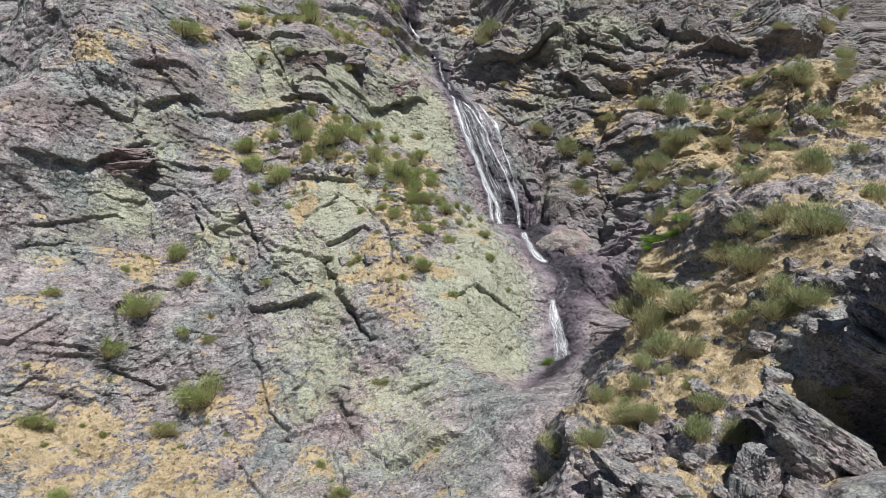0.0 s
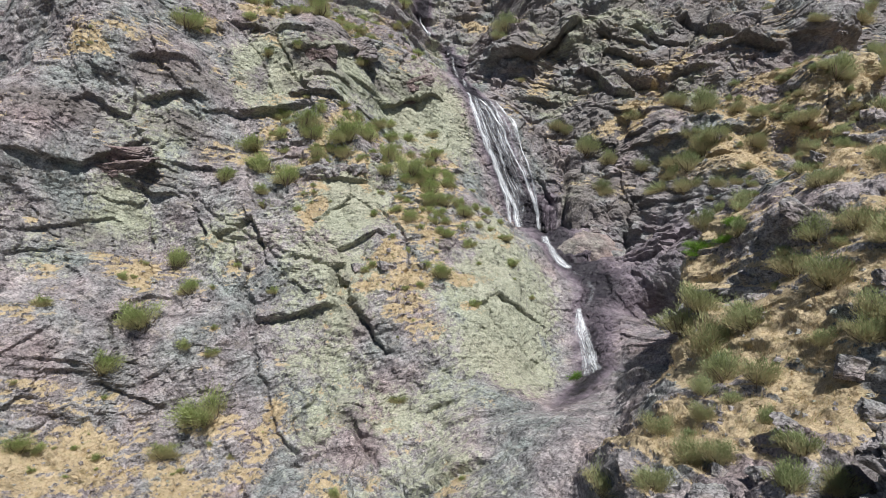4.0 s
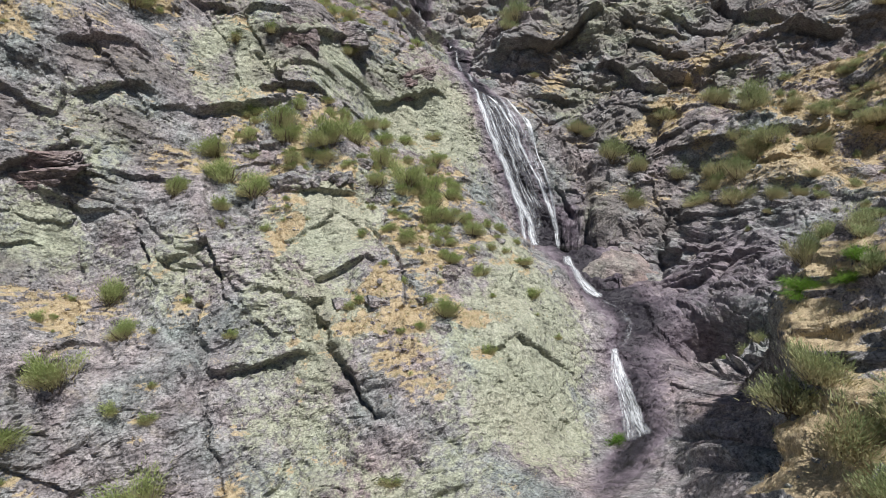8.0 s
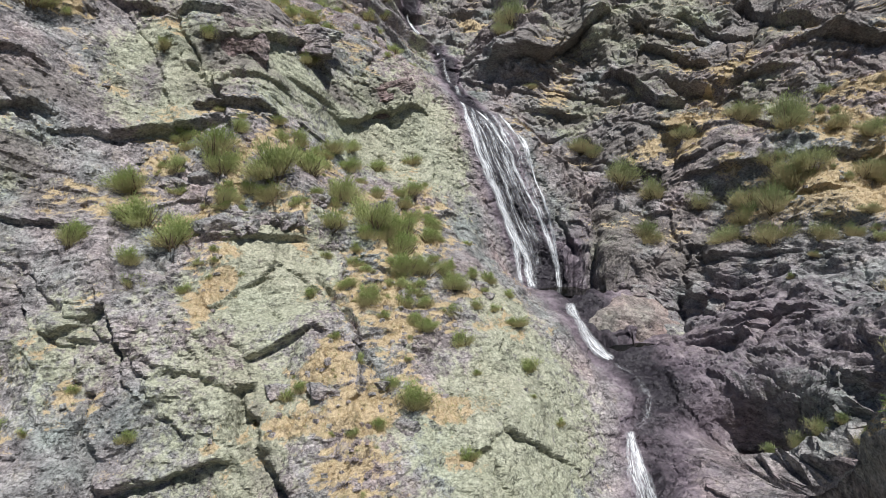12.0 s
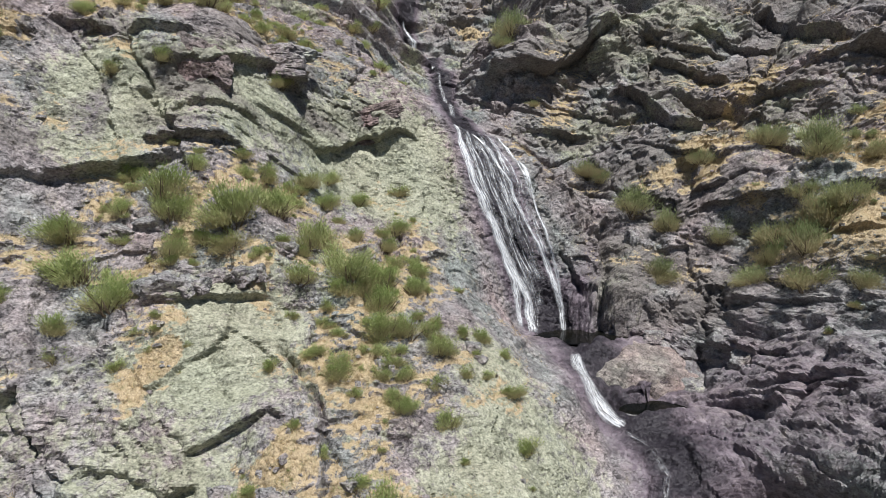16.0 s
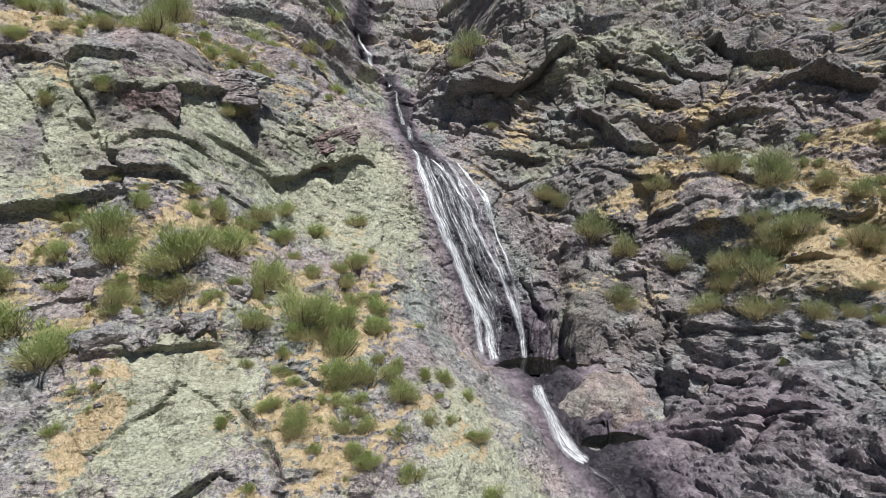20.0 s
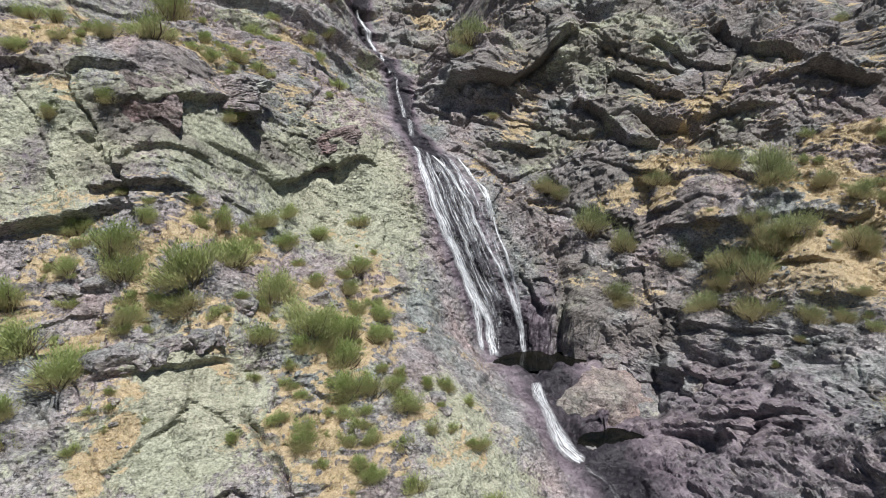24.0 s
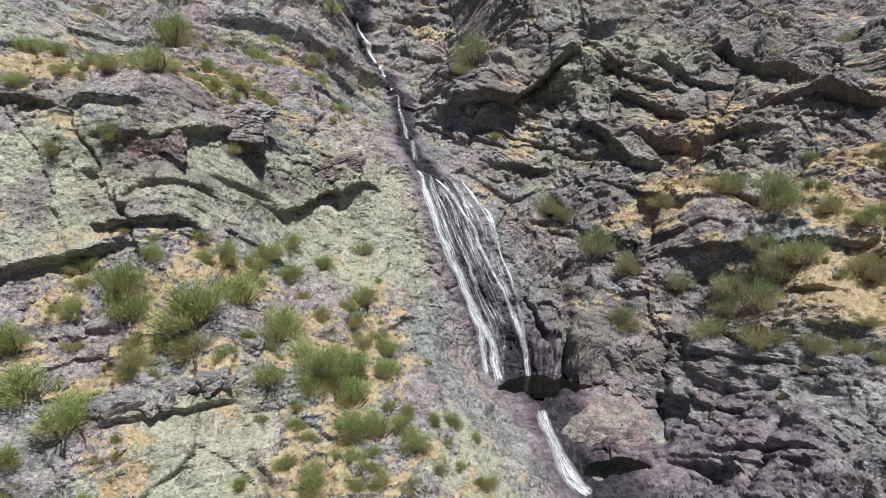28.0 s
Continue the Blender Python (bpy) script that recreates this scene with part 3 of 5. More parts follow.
# umber beds, and dark strips along two cracks: s, u, half length, half height, turn, strength
UMBER = [
    (-20.9, 54.4, 3.6, 1.1, 20, 0.8),
    (-21.7, 50.8, 3, 1.2, 10, 0.8),
    (-22.7, 46.6, 2.6, 1, 10, 0.9),
    (-18.6, 49.5, 2.6, 1.2, 10, 0.7),
    (-13.0, 58.0, 1.8, 2.6, -25, 0.9),
    (-4.6, 64.2, 2.2, 1.2, 10, 0.8),
    (-10.7, 61.9, 2, 1, 10, 0.6),
    (-11.4, 38.2, 2, 2.2, 0, 0.3),
    (-14.5, 44.8, 2.2, 1.6, 0, 0.35),
    # shade on the crack's left-facing side, put in as dark colour
    (-6.9, 37.1, 0.9, 3.4, 25, 0.6),
    (-26.0, 41.5, 4, 1.6, 5, 0.5),
    (-22.3, 32.2, 4, 2.2, 5, 0.45),
    # dark strip along the next crack down
    (-6.7, 29.7, 1.2, 3, 25, 0.6),
    (-27.4, 49.2, 4.5, 1.8, 10, 0.7),
    (-12.7, 59.1, 2.2, 2, 0, 0.85),
    (-10.2, 63.3, 2.6, 1.4, 10, 0.8),
    (-8.8, 64.6, 2.4, 1.4, 10, 0.8),
    (-4.5, 64.1, 2.6, 1.1, 10, 0.95),
    (-10.4, 59.1, 1.8, 1.3, 0, 0.7),
    (-7.9, 62.4, 2.2, 1.2, 5, 0.75),
    (-17.1, 62.0, 2.6, 0.9, 10, 0.7),
]


def ground_detail(s, u):
    """How far the broken rock stands out from the broad relief."""
    jag = fbm(s / 0.9, u / 0.9, 91, 4, 0.55)
    w1, w2 = fbm(s / 7, u / 7, 3, 3), fbm(s / 7 + 40, u / 7, 5, 3)
    right, wet, gorge, slab = layout(s, u)
    right = right * (1 - 0.8 * bank_mask(s, u, 3.0))
    calm = 1.0 - 0.58 * np.clip(wet + 1.1 * slab, 0, 1)
    turfy = np.clip(far_bank(s, u) + bank_mask(s, u, 3.0), 0, 1)
    layered = calm * (1 - 0.85 * turfy) * (1 - 0.95 * gorge)
    # pale slabs that broke off clean
    clean = np.zeros_like(s)
    for cs, c_u, rs, ru in LICHEN:
        clean = np.maximum(clean, blob(s, u, cs, c_u, rs * 1.25, ru * 1.25))
    clean = np.clip(1.4 * clean, 0, 1) * (1 - 0.5 * right)
    layered = layered * (1 - 0.4 * clean)
    # the umber beds are thin and broken
    rugged = np.zeros_like(s)
    for cs, c_u, rs, ru, turn, deep in UMBER:
        rugged = np.maximum(rugged, deep * blob(s, u, cs, c_u, rs, ru, turn))
    # beds: level on the wall, slanting beyond the stream
    dip = -0.10 * (1 - right) + 0.45 * right
    bed = u + dip * s + 1.2 * w1
    mask1 = smooth(-0.35, 0.5, fbm(s / 6, u / 4, 11, 3)) * (0.14 + 0.10 * right + 0.35 * rugged)
    h = layered * 1.0 * mask1 * saw(bed / 3.2 + 0.6 * w2, 0.12)
    mask2 = smooth(-0.35, 0.5, fbm(s / 3, u / 2, 13, 3)) * (0.20 + 0.08 * right + 0.55 * rugged)
    h = h + layered * 0.40 * mask2 * saw(bed / 1.15 + 0.7 * w2 + 0.3, 0.1)
    h = h + 0.12 * layered * saw(bed / 0.45 + 0.9 * w1, 0.2) * smooth(-0.4, 0.5, fbm(s / 1.5, u, 17, 2))
    # joints that break the face into slabs and blocks
    x, y = s * 0.93 + u * 0.37 + 0.45 * w2 + 0.16 * jag, u * 0.93 - s * 0.37 + 0.45 * w1 + 0.16 * fbm(s / 0.8, u / 0.8, 92, 3)
    v1, e1 = facets(x / 3.0, y / 4.6, 21, 0.8)
    v2, e2 = facets(x / 1.2 + 0.3 * w1, y / 1.7, 31, 0.9)
    v3, e3 = facets(x / 0.52, y / 0.62, 41, 1.0)
    v4, e4 = facets(x / 0.24, y / 0.3, 45, 1.0)
    # beyond the fall the blocks are long and dip to the right
    px, py = s * 0.94 - u * 0.34 + 0.5 * w1 + 0.12 * jag, u * 0.94 + s * 0.34 + 0.5 * w2
    v0, e0 = facets(px / 5.0, py / 3.2 + 0.3 * w2, 47, 0.8)
    v5, _ = facets(px / 2.0, py / 1.1 + 0.3 * w1, 49, 0.9)
    busy = (0.4 + 0.6 * smooth(-0.4, 0.4, fbm(s / 5, u / 5, 97, 3))) * (1 - 0.5 * clean * (1 - rugged)) + 0.6 * rugged
    h = h + calm * (1 - 0.7 * turfy) * (right * (1 - 0.8 * gorge) * (0.55 * v0 + 0.26 * v5 - 0.25 * np.exp(-(e0 / 0.03) ** 2)) + (0.42 - 0.1 * right) * v1 + busy * ((0.22 + 0.2 * right) * v2 + (0.13 + 0.06 * right) * v3 + (0.075 + 0.02 * right) * v4))
    h = h - calm * ((0.22 + 0.16 * right) * np.exp(-(e1 / 0.025) ** 2) * smooth(-0.1, 0.5, fbm(s / 4, u / 4, 133, 2)) + 0.12 * busy * np.exp(-(e2 / 0.05) ** 2) + 0.07 * np.exp(-(e3 / 0.1) ** 2))
    h = h + (0.45 + 0.5 * right * (1 - gorge)) * fbm(s / 4, u / 4, 51, 3, 0.5) + (0.05 + 0.05 * right) * calm * (1 - 0.6 * clean) * jag
    h = h + turfy * (0.32 * fbm(s / 1.6, u / 1.6, 87, 4, 0.6) + 0.12 * fbm(s / 0.35, u / 0.35, 88, 2))
    # high up the wall stands in steps
    high = smooth(66, 78, u - 0.4 * np.maximum(s, 0)) * calm
    h = h + high * (1 - 0.45 * right) * (1.5 * saw((u + 0.12 * s + 1.5 * w1) / 5.2 + 0.4 * w2, 0.3) + 0.7 * saw((u - 0.1 * s + w2) / 2.1 + 0.5 * w1, 0.25))
    # polished grooves down the slab beside the stream, and lumps in the gorge
    h = h + slab * 0.10 * saw((s * 0.74 - u * 0.67) / 0.7 + 0.5 * w1) + gorge * (0.4 * fbm(s / 2.2, u / 2.2, 57, 4, 0.5) + 0.22 * v1 + 0.15 * v2 + 0.05 * v3)
    for cs, c_u, rs, ru, turn, deep in HOLLOWS:
        h = h - deep * blob(s, u, cs, c_u, rs, ru, turn) * (1 - bank_mask(s, u, 1.0) if c_u > 40 else 1)
    for pts, depth, reach in LEDGES:
        add_ledge(h, s, u, jag, pts, depth, reach)
    for pts, depth, half in CRACKS:
        add_crack(h, s, u, jag, pts, 0.6 * depth, max(0.16, 0.65 * half))
    # worn edges
    h[1:-1] = (h[:-2] + 8 * h[1:-1] + h[2:]) / 10
    h[:, 1:-1] = (h[:, :-2] + 8 * h[:, 1:-1] + h[:, 2:]) / 10
    return h


def ground_places(s, u):
    """The rock's places: the broad relief, pushed out along its own facing and a little towards the valley."""
    h = relief(s, u, 0.8 * fbm(s / 3, u / 3, 95, 3))
    co = np.stack([s, u * CU - h * SU, u * SU + h * CU], -1)
    facing = np.cross(np.gradient(co, axis=1), np.gradient(co, axis=0))
    facing /= np.linalg.norm(facing, axis=-1, keepdims=True) + 1e-12
    way = facing + np.array([0.0, -0.45, 0.0])
    way /= np.linalg.norm(way, axis=-1, keepdims=True)
    steep_u, steep_s = np.gradient(h, axis=0) / np.gradient(u, axis=0), np.gradient(h, axis=1) / np.gradient(s, axis=1)
    damp = 1 / (1 + ((steep_u ** 2 + steep_s ** 2) / 3.2) ** 2)
    co = co + (ground_detail(s, u) * (1 - 0.85 * (1 - damp) * smooth(50, 56, u)))[..., None] * way
    # the bank's flank is undercut where it drops to the gorge
    e = bank_mask(s, u, 1.6, 0.5 * fbm(s / 2, u / 2, 96, 3))
    under = smooth(0.02, 0.3, e) * smooth(0.8, 0.35, e) * smooth(8.5, 10.5, s) * smooth(21, 17, s)
    co = co + under[..., None] * np.array([1.9, -2.4, -0.6])
    lip = smooth(0.6, 0.9, e) * smooth(1.0, 0.97, e) * smooth(8.5, 10.5, s) * smooth(21, 17, s)
    co = co + lip[..., None] * np.array([-0.4, 0.5, 0.0])
    # broken rock on the bank's flank
    flank = 4 * bank_mask(s, u, 2.4) * (1 - bank_mask(s, u, 2.4))
    x, y = co[..., 0] + 0.6 * co[..., 1], co[..., 2] - 0.3 * co[..., 1]
    chips, _ = facets(x / 1.5, y / 1.1, 151, 1.0)
    chips2, _ = facets(x / 0.6, y / 0.45, 152, 1.0)
    co = co + (flank * (0.15 + 0.6 * smooth(11.5, 14, s)) * (0.7 * fbm(x / 2.2, y / 1.8, 153, 4, 0.55) + 0.7 * chips + 0.3 * chips2))[..., None] * way
    # basins of the two pools, and the rough rock that dams them
    rough = fbm(co[..., 0] / 1.3, co[..., 1] / 1.3, 77, 4, 0.6)
    for cx, cy, rx, ry, turn, z in POOLS:
        q = -np.log(np.maximum(blob(co[..., 0], co[..., 1], cx, cy, rx, ry, turn), 1e-9)) + 0.3 * rough
        low = co[..., 2]
        low = low + np.minimum(z - 0.7 - low, 0) * smooth(1.25, 0.6, q) * smooth(3.2, 1.4, low - z)
        dam = z + 0.34 + 0.22 * rough - 0.03 * q - 0.36 * blob(co[..., 0], co[..., 1], 8.0, 60.6, 0.6, 1.2)
        co[..., 2] = low + np.maximum(dam - low, 0) * smooth(0.9, 1.4, q) * smooth(4.5, 1.8, q)
    return co


# shaded hollows under the near outcrops and in the gorge: s, u, half width, half height, turn, depth
HOLLOWS = [(12.5, 22.8, 2.3, 1.2, 30, 5.0), (9.9, 22.9, 1.1, 0.9, 30, -0.7), (14.0, 41.2, 2.0, 1.5, 0, 6.5)]
# pools: x, y, half length, half width, turn, level
POOLS = [(9.7, 63.3, 3.7, 1.9, 18, 16.6), (11.3, 56.6, 2.0, 1.2, 15, 14.1)]




def ground_masks(s, u, co):
    right, wet, gorge, slab = layout(s, u)
    edge = bank_mask(s, u, 2.0)
    lichen = 0.33 + 0.45 * fbm(s / 5, u / 5, 61, 4) - 0.08 * right - 0.5 * edge - 0.35 * smooth(-12, -22, s) * smooth(66, 56, u)
    for cs, c_u, rs, ru in LICHEN:
        lichen = lichen + 0.42 * blob(s, u, cs, c_u, rs * 1.15, ru * 1.15)
    lichen = np.clip(lichen, 0, 0.95) * (1 - np.clip(wet * 1.2 + gorge + slab, 0, 1))
    # soil and dry grass lie where the rock is flat enough, and in the named patches
    facing = np.cross(np.gradient(co, axis=1), np.gradient(co, axis=0))
    up = facing[..., 2] / (np.linalg.norm(facing, axis=-1) + 1e-12)
    patch = np.zeros_like(s)
    for cs, c_u, rs, ru in TURF + BANK_TURF:
        patch = np.maximum(patch, blob(s, u, cs, c_u, rs * 1.15, ru * 1.15))
    spread = fbm(s / 2.2, u / 2.2, 71, 5, 0.6)
    flank = 4 * bank_mask(s, u, 2.4) * (1 - bank_mask(s, u, 2.4)) * smooth(12.5, 15, s)
    grass = 0.75 * flank + 0.9 * patch + 0.40 * edge + 0.62 * far_bank(s, u) + 0.55 * spread - 0.26 + 0.5 * smooth(0.55, 0.95, up) - 0.35 * smooth(0.45, 0.1, up)
    grass = np.clip(grass, 0, 1) * (1 - np.clip(1.6 * wet + 1.5 * gorge + 1.5 * slab, 0, 1))
    # dark run-off stains down the pale slabs
    stain = 0.5 * blob(s, u, -16.4, 57.5, 2.2, 3.2) * smooth(-0.2, 0.6, value_noise(s / 0.8, u / 9, 63)) + 0.5 * blob(s, u, -0.5, 57.0, 1.6, 3.5) * smooth(-0.2, 0.6, value_noise(s / 0.6, u / 9, 64))
    # dark beds and painted slit shade beyond the fall, umber bands across the wall
    dark = (0.75 + 0.3 * blob(s, u, 12.5, 57, 4.5, 5.0)) * right * smooth(49, 55, u) * (1 - bank_mask(s, u, 2.0)) * (1 - 0.6 * far_bank(s, u))
    for cs, c_u, rs, ru, turn, deep in UMBER:
        dark = np.maximum(dark, 1.25 * deep * blob(s, u, cs, c_u, rs, ru, turn))
    dark = np.clip(dark * (0.75 + 0.5 * fbm(s / 2.5, u / 1.2, 141, 4)), 0, 1)
    # the patch at (10.0, 58.6) also paints the slit's shade beside the fall
    return dict(dark=dark, lichen=lichen, grass=grass, wet=np.clip(wet + 0.42 * blob(s, u, 10.0, 58.6, 1.5, 3.6, -15) + 0.48 * gorge + 0.3 * slab + stain, 0, 1))


def steps(*runs):
    """Grid lines: (from, to, step) runs one after another."""
    out = []
    for a, b, d in runs:
        n = max(1, round((b - a) / d))
        out += [a + (b - a) * k / n for k in range(n)]
    return np.array(out + [runs[-1][1]])


def mesh_of(name, co, faces, mat, sharp=False):
    """A mesh from arrays of places and of faces with a like number of corners."""
    co, faces = np.asarray(co, np.float32), np.asarray(faces, np.int32)
    me = bpy.data.meshes.new(name)
    me.vertices.add(len(co))
    me.vertices.foreach_set("co", co.ravel())
    me.loops.add(faces.size)
    me.loops.foreach_set("vertex_index", faces.ravel())
    me.polygons.add(len(faces))
    me.polygons.foreach_set("loop_start", np.arange(0, faces.size, faces.shape[1], dtype=np.int32))
    me.update(calc_edges=True)
    me.polygons.foreach_set("use_smooth", np.full(len(faces), not sharp))
    if mat:
        me.materials.append(mat)
    return me


def grid_faces(nu, n_s):
    k = (np.arange(nu - 1)[:, None] * n_s + np.arange(n_s - 1)[None]).reshape(-1)
    return np.stack([k, k + 1, k + 1 + n_s, k + n_s], -1)


FINE = 0.097
S_LINES = steps((-400, -120, 40), (-120, -50, 5), (-50, -36, 0.5), (-36, 38, FINE), (38, 60, 0.5), (60, 130, 5), (130, 400, 40))
U_LINES = steps((-300, -60, 30), (-60, 0, 1.2), (0, 17, 0.3), (17, 90, FINE), (90, 112, 0.18), (112, 160, 3), (160, 500, 30))
GS, GU = np.meshgrid(S_LINES, U_LINES)


def packed(s, u):
    """The grid's rows with more of their points where the ground drops steeply along them."""
    low, high = np.searchsorted(S_LINES, (-34.0, 36.0))
    few_s, few_u = np.arange(-36, 38.5, 0.5), np.arange(0, 113, 0.5)
    fs, fu = np.meshgrid(few_s, few_u)
    climb = np.abs(np.gradient(relief(fs, fu, 0.8 * fbm(fs / 3, fu / 3, 95, 3)), 0.5, axis=1))
    few = np.sqrt(1 + 0.6 * np.minimum(climb, 7) ** 2)
    for axis in (0, 1):
        few = sum(np.roll(few, k, axis) for k in (-1, 0, 1)) / 3
    part = np.stack([np.interp(S_LINES[low:high + 1], few_s, row) for row in few])
    j = np.clip(u[:, 0] * 2, 0, len(few_u) - 1.001)
    k, b = j.astype(int), (j % 1)[:, None]
    dense = part[k] * (1 - b) + part[k + 1] * b
    run = np.concatenate([np.zeros((len(s), 1)), np.cumsum((dense[:, 1:] + dense[:, :-1]) / 2, axis=1)], 1)
    out = s.copy()
    for j in range(len(s)):
        out[j, low:high + 1] = np.interp(np.linspace(0, run[j, -1], run.shape[1]), run[j], S_LINES[low:high + 1])
    return out


GS = packed(GS, GU)
ROW_KEYS = (GS + 2000.0 * np.arange(len(GS))[:, None]).ravel()


def cell(s, j):
    """The column left of s in row j, and how far past it s lies."""
    i = np.clip(np.searchsorted(ROW_KEYS, s + 2000.0 * j) - 1 - j * GS.shape[1], 0, GS.shape[1] - 2)
    return i, np.clip((s - GS[j, i]) / (GS[j, i + 1] - GS[j, i]), 0, 1)


def mask_at(mask, s, u):
    j = np.clip(np.searchsorted(U_LINES, u) - 1, 0, len(U_LINES) - 2)
    return mask[j, cell(s, j)[0]]


GROUND = ground_places(GS, GU)
MASKS = ground_masks(GS, GU, GROUND)
ground_mesh = mesh_of("ground", GROUND.reshape(-1, 3), grid_faces(*GS.shape), ROCK, True)
for key, val in MASKS.items():
    ground_mesh.attributes.new(key, "FLOAT", "POINT").data.foreach_set("value", val.astype(np.float32).ravel())
mountain = new("ground", ground_mesh)
tagged(mountain, "steep grey slate mountainside with lichen, dry grass and ledges", "mountainside", kind="structure")
OUT = np.array([0.0, -0.77, 0.64])


def at_ground(s, u, lift=0.0):
    """Places on the ground sheet, from its own grid."""
    s, u = np.asarray(s, float), np.asarray(u, float)
    j = np.clip(np.searchsorted(U_LINES, u) - 1, 0, len(U_LINES) - 2)
    b = ((u - U_LINES[j]) / (U_LINES[j + 1] - U_LINES[j]))[..., None]
    rows = []
    for k in (j, j + 1):
        i, a = cell(s, k)
        rows.append(GROUND[k, i] * (1 - a[..., None]) + GROUND[k, i + 1] * a[..., None])
    low, high = rows
    return low * (1 - b) + high * b + OUT * lift


def on_ground(s, u, lift=0.0):
    return Vector(at_ground(s, u, lift))

# ---- the stream: falls, chutes and two pools ----
def water_material(name, foam):
    mat, nodes, links, bsdf = material(name)
    uv = coords(nodes, links, scale=(3.4, 0.3, 1.0), kind="UV")
    streak = noise_tex(nodes, links, uv, 3.0, 7, 0.7, 0.4)
    uv2 = coords(nodes, links, scale=(9.0, 1.6, 1.0), kind="UV")
    fleck = noise_tex(nodes, links, uv2, 2.0, 5, 0.7)
    both = maths(nodes, links, "ADD", maths(nodes, links, "MULTIPLY", streak, 0.65), maths(nodes, links, "MULTIPLY", fleck, 0.35))
    alpha = ramp(nodes, links, both, [(0.54 - 0.22 * foam, grey(0.0)), (0.78 - 0.22 * foam, grey(1.0))])
    soft = nodes.new("ShaderNodeAttribute")
    soft.attribute_name = "edge"
    links.new(maths(nodes, links, "MULTIPLY", alpha, soft.outputs["Fac"], True), bsdf.inputs["Alpha"])
    links.new(ramp(nodes, links, fleck, [(0.3, (0.62, 0.66, 0.72)), (0.6, (0.88, 0.9, 0.93))]), bsdf.inputs["Base Color"])
    bsdf.inputs["Roughness"].default_value = 0.35
    bump(nodes, links, bsdf, both, 0.6, 0.06)
    return mat


def pool_material(name):
    mat, nodes, links, bsdf = material(name)
    vec = coords(nodes, links)
    deep = noise_tex(nodes, links, vec, 0.6, 3, 0.5)
    links.new(ramp(nodes, links, deep, [(0.35, (0.003, 0.004, 0.004)), (0.7, (0.010, 0.009, 0.007))]), bsdf.inputs["Base Color"])
    bsdf.inputs["Roughness"].default_value = 0.06
    bsdf.inputs["Specular IOR Level"].default_value = 0.04
    bump(nodes, links, bsdf, noise_tex(nodes, links, vec, 5.0, 4, 0.6), 0.1, 0.02)
    return mat


WHITE_WATER, THIN_WATER, SHALLOW, POOL_WATER = water_material("white_water", 0.68), water_material("thin_water", 0.44), water_material("shallow_water", 0.2), pool_material("pool_water")


def ribbon(name, path, widths, mat, parent, lift=0.07, seed=1, label=""):
    """A strand of falling water that follows the rock."""
    rng = np.random.RandomState(seed)
    ps, pu = np.array([p[0] for p in path]), np.array([p[1] for p in path])
    run = np.concatenate([[0], np.cumsum(np.hypot(np.diff(ps), np.diff(pu)))])
    n, m = max(8, int(run[-1] / 0.16)), 7
    d = np.linspace(0, run[-1], n)
    wob = 0.07 * value_noise(d / 0.9, d * 0 + seed, 7) + 0.03 * value_noise(d / 0.3, d * 0 + seed, 9)
    cs, c_u = np.interp(d, run, ps) + wob, np.interp(d, run, pu)
    w = np.interp(d, np.linspace(0, run[-1], len(widths)), widths) * (1 + 0.3 * value_noise(d / 0.7, d * 0 + 3 * seed, 5))
    tx, ty = np.gradient(cs), np.gradient(c_u)
    ln = np.hypot(tx, ty) + 1e-9
    a = np.linspace(-1, 1, m)
    s = cs[:, None] + (ty / ln)[:, None] * a * w[:, None] / 2
    u = c_u[:, None] - (tx / ln)[:, None] * a * w[:, None] / 2
    co = at_ground(s, u)
    # water leaps over hollows: it keeps to the outer of its own place and the mean of its neighbours
    for _ in range(4):
        cp = np.pad(co, ((1, 1), (0, 0), (0, 0)), mode="edge")
        mean = (cp[:-2] + cp[2:]) / 2
        co = np.where(((mean - co) @ OUT > 0)[..., None], mean, co)
    co = (co + OUT * (lift * (1 - 0.5 * a ** 2))[None, :, None]).reshape(-1, 3)
    me = mesh_of(name, co, grid_faces(n, m), mat)
    uv = me.uv_layers.new(name="UVMap")
    vi = np.zeros(len(me.loops), np.int32)
    me.loops.foreach_get("vertex_index", vi)
    tex = np.stack([np.broadcast_to(a * 0.5, (n, m)) * w[:, None] + seed * 3.7, np.broadcast_to(d[:, None], (n, m))], -1).reshape(-1, 2)
    uv.data.foreach_set("uv", tex[vi].astype(np.float32).ravel())
    soft = np.clip(1.15 * (1 - np.abs(a) ** 1.5), 0, 1)[None] * np.clip(np.minimum(d, run[-1] - d)[:, None] / 0.25, 0.3, 1)
    me.attributes.new("edge", "FLOAT", "POINT").data.foreach_set("value", soft.astype(np.float32).ravel())
    ob = new(name, me)
    ob.parent = parent
    if label:
        ob["label"] = label
    return ob


def between(k, left, right, n=9):
    """A line between two lines: k = 0 is the left one, 1 the right one."""
    out = []
    for i in range(n):
        t = i / (n - 1)
        pt = []
        for ln in (left, right):
            x = t * (len(ln) - 1)
            j = min(int(x), len(ln) - 2)
            pt.append((ln[j][0] + (ln[j + 1][0] - ln[j][0]) * (x - j), ln[j][1] + (ln[j + 1][1] - ln[j][1]) * (x - j)))
        out.append((pt[0][0] + (pt[1][0] - pt[0][0]) * k, pt[0][1] + (pt[1][1] - pt[0][1]) * k))
    return out


def thing(name, at, label, category, group="", kind=""):
    ob = new(name)
    ob.location = at
    return tagged(ob, label, category, group, kind)


def stream_piece(name, label):
    return thing(name, (0, 0, 0), label, "waterfall")


